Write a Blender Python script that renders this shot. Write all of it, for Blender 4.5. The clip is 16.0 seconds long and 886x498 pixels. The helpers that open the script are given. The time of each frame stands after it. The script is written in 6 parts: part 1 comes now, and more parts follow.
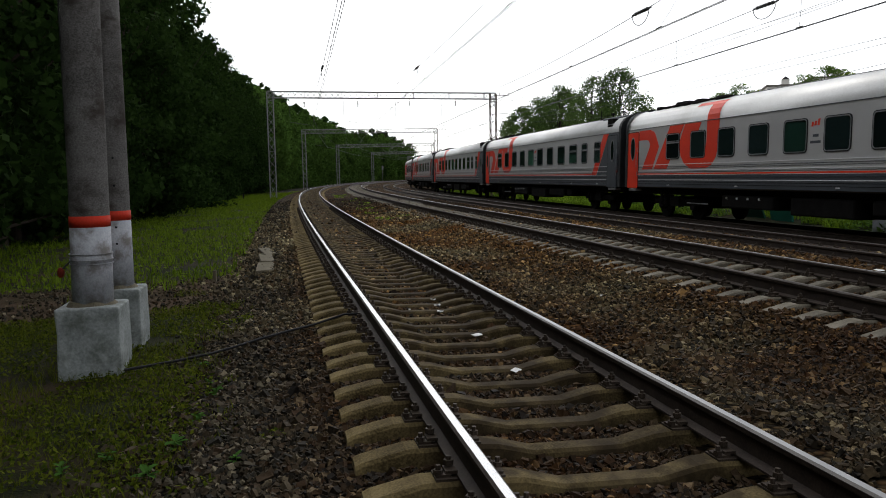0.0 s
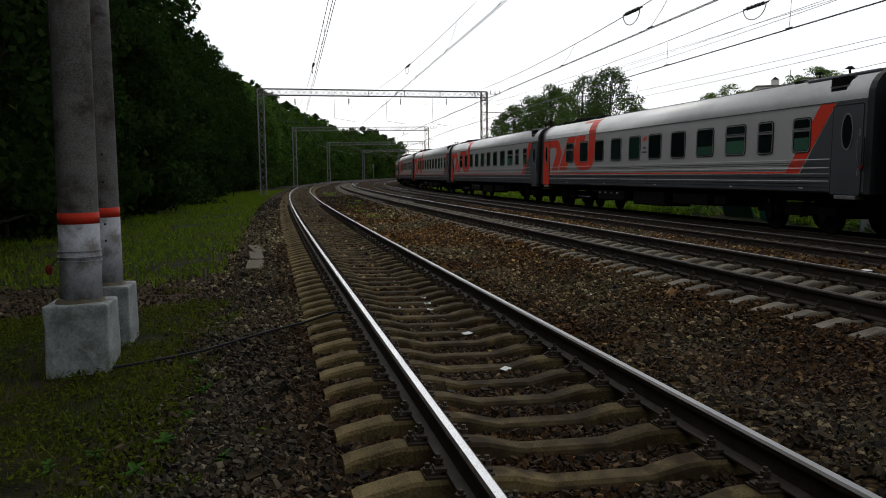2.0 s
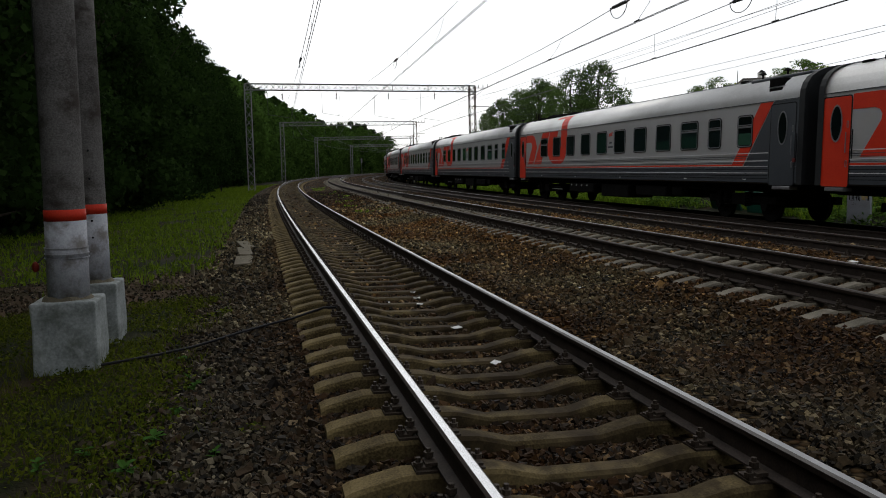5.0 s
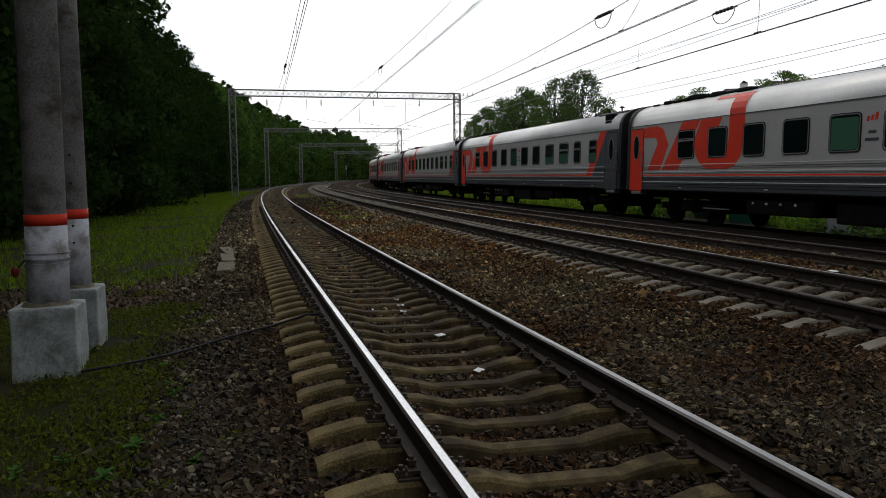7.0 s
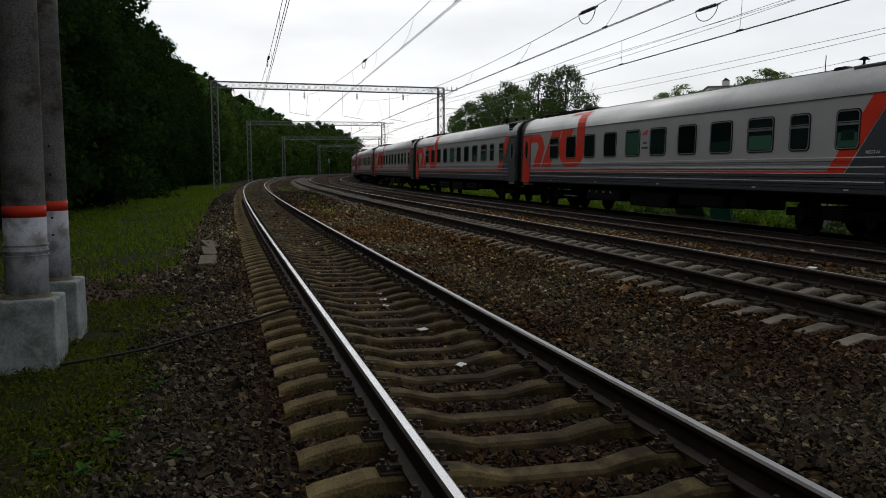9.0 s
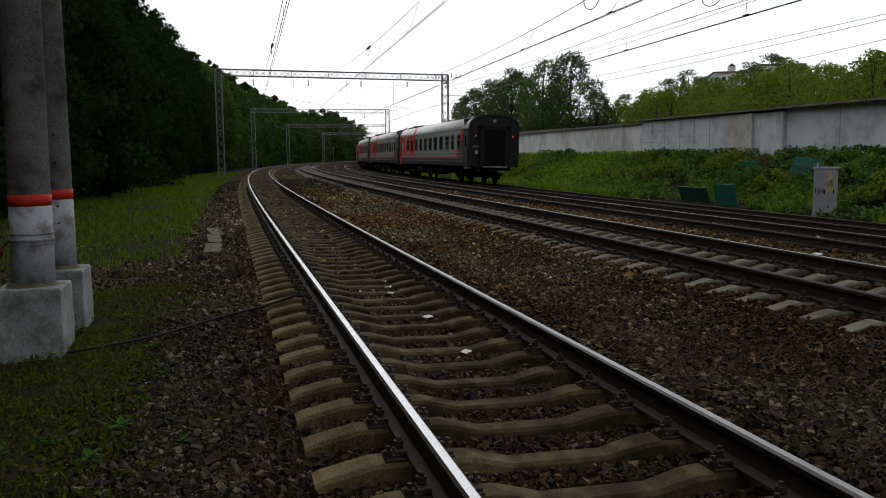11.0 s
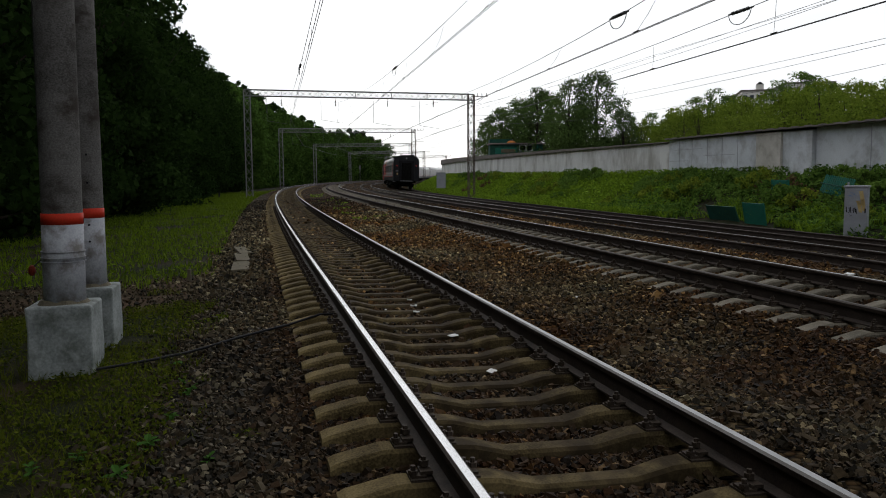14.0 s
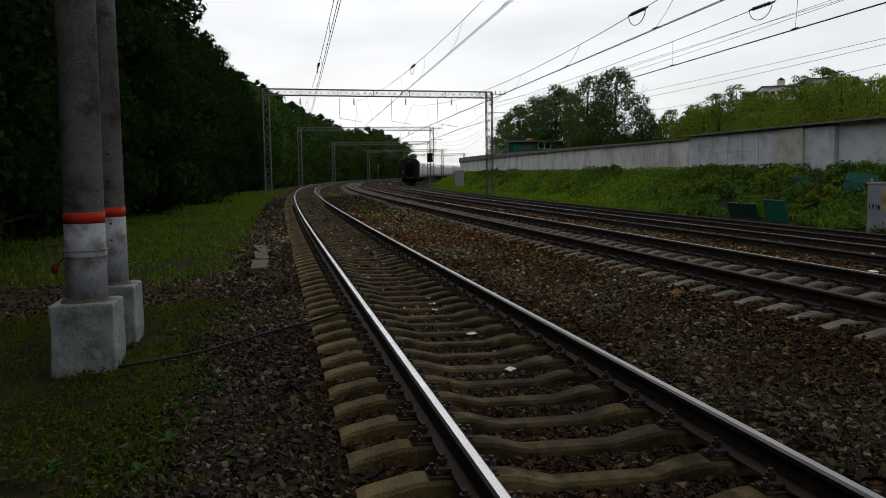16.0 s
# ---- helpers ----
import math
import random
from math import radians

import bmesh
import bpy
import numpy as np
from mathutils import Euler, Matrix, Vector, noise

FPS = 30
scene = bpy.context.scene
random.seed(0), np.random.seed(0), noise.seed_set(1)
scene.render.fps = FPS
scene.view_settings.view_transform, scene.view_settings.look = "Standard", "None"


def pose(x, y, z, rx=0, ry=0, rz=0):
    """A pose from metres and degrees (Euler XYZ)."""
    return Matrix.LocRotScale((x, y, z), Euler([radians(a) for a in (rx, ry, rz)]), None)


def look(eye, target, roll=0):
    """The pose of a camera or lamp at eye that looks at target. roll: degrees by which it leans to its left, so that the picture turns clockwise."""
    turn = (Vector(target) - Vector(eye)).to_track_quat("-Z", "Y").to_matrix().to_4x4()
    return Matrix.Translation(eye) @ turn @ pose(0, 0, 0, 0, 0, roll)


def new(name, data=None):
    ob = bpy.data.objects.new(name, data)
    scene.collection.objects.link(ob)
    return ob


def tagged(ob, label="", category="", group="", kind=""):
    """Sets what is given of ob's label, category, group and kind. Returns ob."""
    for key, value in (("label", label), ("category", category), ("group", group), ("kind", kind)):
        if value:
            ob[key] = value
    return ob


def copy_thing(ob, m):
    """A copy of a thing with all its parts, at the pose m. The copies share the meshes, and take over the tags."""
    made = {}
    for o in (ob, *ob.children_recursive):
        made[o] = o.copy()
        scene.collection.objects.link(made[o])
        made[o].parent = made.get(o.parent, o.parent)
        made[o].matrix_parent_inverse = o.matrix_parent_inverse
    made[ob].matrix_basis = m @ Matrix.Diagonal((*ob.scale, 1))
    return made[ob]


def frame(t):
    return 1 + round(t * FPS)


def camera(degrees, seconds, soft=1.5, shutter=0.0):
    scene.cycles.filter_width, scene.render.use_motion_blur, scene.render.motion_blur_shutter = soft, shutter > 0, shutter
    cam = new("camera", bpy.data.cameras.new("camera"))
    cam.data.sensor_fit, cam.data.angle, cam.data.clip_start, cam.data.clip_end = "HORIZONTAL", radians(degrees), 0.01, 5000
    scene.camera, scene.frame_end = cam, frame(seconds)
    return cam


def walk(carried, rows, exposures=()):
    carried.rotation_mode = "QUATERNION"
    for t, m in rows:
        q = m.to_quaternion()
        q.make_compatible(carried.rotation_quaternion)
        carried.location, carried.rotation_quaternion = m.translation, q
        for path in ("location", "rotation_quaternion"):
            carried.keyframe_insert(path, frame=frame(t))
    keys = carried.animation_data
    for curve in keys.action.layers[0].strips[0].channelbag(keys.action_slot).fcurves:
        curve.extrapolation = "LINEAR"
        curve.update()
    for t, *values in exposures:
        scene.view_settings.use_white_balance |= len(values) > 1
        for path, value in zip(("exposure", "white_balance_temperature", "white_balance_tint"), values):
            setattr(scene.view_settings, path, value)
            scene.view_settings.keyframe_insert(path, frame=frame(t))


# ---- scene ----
# camera: a hand-held phone that only turns
TURNS = [
    (0.0, 84.757, 1.078, 0.304), (0.5, 84.487, 0.897, 0.302), (1.0, 84.396, 0.826, 0.193),
    (1.5, 84.655, 0.752, 0.107), (2.0, 84.633, 0.776, -0.347), (2.5, 84.552, 0.868, -0.280),
    (3.0, 84.408, 1.037, -0.557), (5.5, 84.183, 0.948, -1.432), (6.0, 84.139, 0.617, -1.945),
    (6.5, 84.453, 0.547, -2.130), (7.0, 84.724, 0.669, -2.251), (7.5, 84.918, 0.939, -2.685),
    (8.0, 84.752, 0.535, -2.795), (8.5, 84.489, 0.324, -3.205), (9.0, 84.325, 0.207, -3.422),
    (9.2, 84.340, -0.136, -3.956), (11.3, 83.333, 0.353, -2.957), (11.5, 83.315, 0.199, -2.829),
    (12.0, 83.758, 0.628, -2.438), (12.5, 84.045, 0.949, -2.192), (13.0, 84.106, 0.981, -2.037),
    (13.5, 84.095, 0.873, -1.676), (14.0, 84.775, 0.476, -1.285), (14.5, 85.224, 0.965, -0.999),
    (15.0, 84.641, 0.835, -0.500), (15.5, 84.584, 0.874, -0.137), (16.0, 84.650, 0.696, 0.000)]
EYE = 1.401
cam = camera(57.42, 16.0, soft=1.0)
walk(cam, [(t, pose(0, 0, EYE, rx, ry, rz)) for t, rx, ry, rz in TURNS], [(0, 0.0), (0.5, -0.28), (1, -0.35), (2, -0.45), (3, -0.42), (5.5, -0.45), (7, -0.42), (9, -0.72), (11.5, -0.42), (13, -0.38), (14.5, -0.6), (15, -0.74), (16, -0.76)])

# ---- light: an overcast evening, the hidden sun ahead of the camera ----
world = bpy.data.worlds.new("sky")
scene.world = world
world.use_nodes = True
wn, wl = world.node_tree.nodes, world.node_tree.links
wn.clear()
w_out = wn.new("ShaderNodeOutputWorld")
w_sky = wn.new("ShaderNodeTexSky")
w_sky.sky_type, w_sky.sun_disc = "NISHITA", False
w_sky.sun_elevation, w_sky.sun_rotation = radians(40), radians(-9)
w_sky.dust_density, w_sky.air_density = 1.0, 1.0
w_bg = wn.new("ShaderNodeBackground")
w_bg.inputs["Strength"].default_value = 0.015
wl.new(w_sky.outputs[0], w_bg.inputs[0])
# cloud deck: white towards the hidden sun, greyer overhead and behind
w_tc = wn.new("ShaderNodeTexCoord")
w_dot = wn.new("ShaderNodeVectorMath")
w_dot.operation = "DOT_PRODUCT"
w_dot.inputs[1].default_value = (-0.14, 0.90, 0.41)
wl.new(w_tc.outputs["Generated"], w_dot.inputs[0])
w_ramp = wn.new("ShaderNodeValToRGB")
w_ramp.color_ramp.elements[0].position, w_ramp.color_ramp.elements[0].color = 0.0, (0.51, 0.52, 0.54, 1)
w_ramp.color_ramp.elements[1].position, w_ramp.color_ramp.elements[1].color = 0.95, (0.99, 1.0, 1.02, 1)
mid = w_ramp.color_ramp.elements.new(0.62)
mid.color = (0.65, 0.66, 0.68, 1)
wl.new(w_dot.outputs["Value"], w_ramp.inputs[0])
w_map = wn.new("ShaderNodeMapping")
w_map.inputs["Scale"].default_value = (1.2, 1.2, 4.5)
wl.new(w_tc.outputs["Generated"], w_map.inputs[0])
w_noise = wn.new("ShaderNodeTexNoise")
w_noise.inputs["Scale"].default_value, w_noise.inputs["Detail"].default_value = 2.2, 5
wl.new(w_map.outputs[0], w_noise.inputs["Vector"])
w_cl = wn.new("ShaderNodeMapRange")
w_cl.inputs["From Min"].default_value, w_cl.inputs["From Max"].default_value = 0.35, 0.7
w_cl.inputs["To Min"].default_value, w_cl.inputs["To Max"].default_value = 1.10, 0.80
wl.new(w_noise.outputs[0], w_cl.inputs[0])
w_mul = wn.new("ShaderNodeVectorMath")
w_mul.operation = "MULTIPLY"
wl.new(w_ramp.outputs[0], w_mul.inputs[0])
wl.new(w_cl.outputs[0], w_mul.inputs[1])
w_deck = wn.new("ShaderNodeBackground")
w_deck.inputs["Strength"].default_value = 1.55
wl.new(w_mul.outputs[0], w_deck.inputs[0])
w_add = wn.new("ShaderNodeAddShader")
wl.new(w_bg.outputs[0], w_add.inputs[0])
wl.new(w_deck.outputs[0], w_add.inputs[1])
wl.new(w_add.outputs[0], w_out.inputs[0])
sun = new("sun", bpy.data.lights.new("sun", "SUN"))
sun.data.energy, sun.data.angle, sun.data.color = 0.3, radians(25), (1.0, 0.95, 0.88)
sun.matrix_world = look((-16, 100, 85), (0, 0, 0))


# ---- materials ----
def mat(name, rough=0.8, metal=0.0, spec=0.5):
    m = bpy.data.materials.new(name)
    m.use_nodes = True
    b = m.node_tree.nodes["Principled BSDF"]
    b.inputs["Roughness"].default_value = rough
    b.inputs["Metallic"].default_value = metal
    b.inputs["Specular IOR Level"].default_value = spec
    return m, m.node_tree.nodes, m.node_tree.links, b


def grainy(name, c1, c2, scale=6.0, fine=60.0, rough=0.85, metal=0.0, bump=0.3, dist=0.01, spec=0.12, per_object=0.0, stains=None, stain_scale=1.2,
           stain_amount=0.5, stretch=(1, 1, 1), lo=0.35, hi=0.65):
    """Two-scale noise between two colours, with bump, and stains of a third colour."""
    m, n, l, b = mat(name, rough, metal, spec)
    tc = n.new("ShaderNodeTexCoord")
    mp = n.new("ShaderNodeMapping")
    mp.inputs["Scale"].default_value = stretch
    l.new(tc.outputs["Object"], mp.inputs[0])
    n1 = n.new("ShaderNodeTexNoise")
    n1.inputs["Scale"].default_value, n1.inputs["Detail"].default_value = scale, 6
    l.new(mp.outputs[0], n1.inputs["Vector"])
    n2 = n.new("ShaderNodeTexNoise")
    n2.inputs["Scale"].default_value, n2.inputs["Detail"].default_value = fine, 4
    l.new(mp.outputs[0], n2.inputs["Vector"])
    add = n.new("ShaderNodeMath")
    add.operation = "ADD"
    l.new(n1.outputs[0], add.inputs[0])
    l.new(n2.outputs[0], add.inputs[1])
    half = n.new("ShaderNodeMath")
    half.operation = "MULTIPLY"
    half.inputs[1].default_value = 0.5
    l.new(add.outputs[0], half.inputs[0])
    value = half.outputs[0]
    if per_object:
        oi = n.new("ShaderNodeObjectInfo")
        sh = n.new("ShaderNodeMath")
        sh.operation = "MULTIPLY_ADD"
        sh.inputs[1].default_value = per_object
        l.new(oi.outputs["Random"], sh.inputs[0])
        l.new(half.outputs[0], sh.inputs[2])
        sub = n.new("ShaderNodeMath")
        sub.operation = "SUBTRACT"
        sub.inputs[1].default_value = per_object / 2
        l.new(sh.outputs[0], sub.inputs[0])
        value = sub.outputs[0]
    ramp = n.new("ShaderNodeValToRGB")
    ramp.color_ramp.elements[0].position, ramp.color_ramp.elements[0].color = lo, (*c1, 1)
    ramp.color_ramp.elements[1].position, ramp.color_ramp.elements[1].color = hi, (*c2, 1)
    l.new(value, ramp.inputs[0])
    colour = ramp.outputs[0]
    if stains:
        n3 = n.new("ShaderNodeTexNoise")
        n3.inputs["Scale"].default_value, n3.inputs["Detail"].default_value = stain_scale, 7
        n3.inputs["Roughness"].default_value = 0.65
        l.new(mp.outputs[0], n3.inputs["Vector"])
        mr = n.new("ShaderNodeMapRange")
        mr.inputs["From Min"].default_value, mr.inputs["From Max"].default_value = 0.48, 0.66
        mr.inputs["To Max"].default_value = stain_amount
        l.new(n3.outputs[0], mr.inputs[0])
        mix = n.new("ShaderNodeMix")
        mix.data_type = "RGBA"
        l.new(mr.outputs[0], mix.inputs["Factor"])
        l.new(colour, mix.inputs["A"])
        mix.inputs["B"].default_value = (*stains, 1)
        colour = mix.outputs["Result"]
    l.new(colour, b.inputs["Base Color"])
    if bump:
        bp = n.new("ShaderNodeBump")
        bp.inputs["Strength"].default_value, bp.inputs["Distance"].default_value = bump, dist
        l.new(half.outputs[0], bp.inputs["Height"])
        l.new(bp.outputs[0], b.inputs["Normal"])
    return m


def stone_ramp(n, l, value):
    """Colours of the crushed stone: grey, brown, rust and a few pale ones."""
    r = n.new("ShaderNodeValToRGB")
    e = r.color_ramp.elements
    e[0].position, e[0].color = 0.0, (0.006, 0.0050, 0.0036, 1)
    e[1].position, e[1].color = 1.0, (0.175, 0.145, 0.092, 1)
    for p, c in ((0.25, (0.015, 0.0128, 0.0080)), (0.45, (0.029, 0.0205, 0.0108)), (0.62, (0.043, 0.0350, 0.0215)), (0.78, (0.037, 0.0215, 0.0102)), (0.92, (0.072, 0.061, 0.039))):
        k = e.new(p)
        k.color = (*c, 1)
    l.new(value, r.inputs[0])
    return r.outputs[0]


def rusty(n, l, colour, vec, amount=0.9):
    """Broad patches of brake-dust brown over the stones."""
    n3 = n.new("ShaderNodeTexNoise")
    n3.inputs["Scale"].default_value, n3.inputs["Detail"].default_value = 0.33, 5
    l.new(vec, n3.inputs["Vector"])
    mr = n.new("ShaderNodeMapRange")
    mr.inputs["From Min"].default_value, mr.inputs["From Max"].default_value = 0.36, 0.58
    mr.inputs["To Max"].default_value = amount
    l.new(n3.outputs[0], mr.inputs[0])
    mx = n.new("ShaderNodeMix")
    mx.data_type, mx.blend_type = "RGBA", "MULTIPLY"
    l.new(colour, mx.inputs["A"])
    mx.inputs["B"].default_value = (1.08, 0.64, 0.28, 1)
    # a broad ragged ellipse: paler gravel, plus the middle distance's brighter light painted in
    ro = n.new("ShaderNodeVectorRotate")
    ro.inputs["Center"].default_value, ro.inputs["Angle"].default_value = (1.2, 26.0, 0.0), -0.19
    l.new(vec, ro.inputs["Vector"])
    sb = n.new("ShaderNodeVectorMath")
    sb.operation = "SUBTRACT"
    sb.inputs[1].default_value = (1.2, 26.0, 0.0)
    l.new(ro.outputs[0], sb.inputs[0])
    # brake dust lies between the tracks, hardly on the outer shoulder
    sx = n.new("ShaderNodeSeparateXYZ")
    l.new(sb.outputs[0], sx.inputs[0])
    sh = n.new("ShaderNodeMapRange")
    sh.inputs["From Min"].default_value, sh.inputs["From Max"].default_value = -6.4, -5.8
    sh.inputs["To Min"].default_value = 0.08
    l.new(sx.outputs[0], sh.inputs[0])
    ru = n.new("ShaderNodeMath")
    ru.operation = "MULTIPLY"
    l.new(mr.outputs[0], ru.inputs[0])
    l.new(sh.outputs[0], ru.inputs[1])
    l.new(ru.outputs[0], mx.inputs["Factor"])
    cl = n.new("ShaderNodeMapRange")
    cl.inputs["From Min"].default_value, cl.inputs["From Max"].default_value = -6.4, -5.8
    cl.inputs["To Min"].default_value, cl.inputs["To Max"].default_value = 1.0, 0.0
    l.new(sx.outputs[0], cl.inputs[0])
    clean = n.new("ShaderNodeMix")
    clean.data_type, clean.blend_type = "RGBA", "MULTIPLY"
    l.new(cl.outputs[0], clean.inputs["Factor"])
    l.new(mx.outputs["Result"], clean.inputs["A"])
    clean.inputs["B"].default_value = (1.35, 1.38, 1.42, 1)
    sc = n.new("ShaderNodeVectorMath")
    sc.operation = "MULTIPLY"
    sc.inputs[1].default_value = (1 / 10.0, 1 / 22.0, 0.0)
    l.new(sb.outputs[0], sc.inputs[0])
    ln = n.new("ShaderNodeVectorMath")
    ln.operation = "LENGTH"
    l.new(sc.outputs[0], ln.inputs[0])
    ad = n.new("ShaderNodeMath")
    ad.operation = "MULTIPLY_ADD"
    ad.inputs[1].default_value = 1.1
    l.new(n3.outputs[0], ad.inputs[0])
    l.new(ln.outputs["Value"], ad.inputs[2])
    lift_mask = n.new("ShaderNodeMapRange")
    lift_mask.inputs["From Min"].default_value, lift_mask.inputs["From Max"].default_value = 1.55, 0.85
    l.new(ad.outputs[0], lift_mask.inputs[0])
    # stone over three times lighter inside the mask: dust and painted light together
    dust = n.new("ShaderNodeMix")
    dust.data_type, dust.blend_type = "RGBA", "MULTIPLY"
    l.new(lift_mask.outputs[0], dust.inputs["Factor"])
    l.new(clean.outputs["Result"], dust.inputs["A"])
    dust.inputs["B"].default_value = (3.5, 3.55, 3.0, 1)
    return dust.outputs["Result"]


def ballast_mat():
    m, n, l, b = mat("ballast", 0.95, 0.0, 0.04)
    tc = n.new("ShaderNodeTexCoord")
    vo = n.new("ShaderNodeTexVoronoi")
    vo.inputs["Scale"].default_value = 17
    l.new(tc.outputs["Object"], vo.inputs["Vector"])
    sep = n.new("ShaderNodeSeparateColor")
    l.new(vo.outputs["Color"], sep.inputs[0])
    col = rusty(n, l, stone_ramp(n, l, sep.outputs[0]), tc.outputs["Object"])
    # The dark between stones is their shade, put into the sheet's colour.
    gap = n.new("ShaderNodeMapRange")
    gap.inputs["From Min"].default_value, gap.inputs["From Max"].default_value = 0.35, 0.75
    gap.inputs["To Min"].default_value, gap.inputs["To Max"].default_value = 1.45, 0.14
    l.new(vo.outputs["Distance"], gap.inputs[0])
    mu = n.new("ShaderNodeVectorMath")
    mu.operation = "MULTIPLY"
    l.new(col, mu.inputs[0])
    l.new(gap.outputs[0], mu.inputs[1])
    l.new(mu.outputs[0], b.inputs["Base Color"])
    bp = n.new("ShaderNodeBump")
    bp.inputs["Strength"].default_value, bp.inputs["Distance"].default_value = 1.0, 0.05
    bp.invert = True
    l.new(vo.outputs["Distance"], bp.inputs["Height"])
    l.new(bp.outputs[0], b.inputs["Normal"])
    return m


def stone_mat(name="stone"):
    m, n, l, b = mat(name, 0.8, 0.0, 0.14)
    geo = n.new("ShaderNodeNewGeometry")
    oi = n.new("ShaderNodeObjectInfo")
    ad = n.new("ShaderNodeMath")
    ad.operation = "ADD"
    l.new(geo.outputs["Random Per Island"], ad.inputs[0])
    l.new(oi.outputs["Random"], ad.inputs[1])
    fr = n.new("ShaderNodeMath")
    fr.operation = "FRACT"
    l.new(ad.outputs[0], fr.inputs[0])
    n1 = n.new("ShaderNodeTexNoise")
    n1.inputs["Scale"].default_value, n1.inputs["Detail"].default_value = 45, 5
    l.new(geo.outputs["Position"], n1.inputs["Vector"])
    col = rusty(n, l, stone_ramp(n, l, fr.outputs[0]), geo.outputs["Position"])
    mr = n.new("ShaderNodeMapRange")
    mr.inputs["To Min"].default_value, mr.inputs["To Max"].default_value = 0.40, 1.36
    l.new(n1.outputs[0], mr.inputs[0])
    mu = n.new("ShaderNodeVectorMath")
    mu.operation = "MULTIPLY"
    l.new(col, mu.inputs[0])
    l.new(mr.outputs[0], mu.inputs[1])
    l.new(mu.outputs[0], b.inputs["Base Color"])
    bp = n.new("ShaderNodeBump")
    bp.inputs["Strength"].default_value, bp.inputs["Distance"].default_value = 0.7, 0.006
    l.new(n1.outputs[0], bp.inputs["Height"])
    l.new(bp.outputs[0], b.inputs["Normal"])
    return m


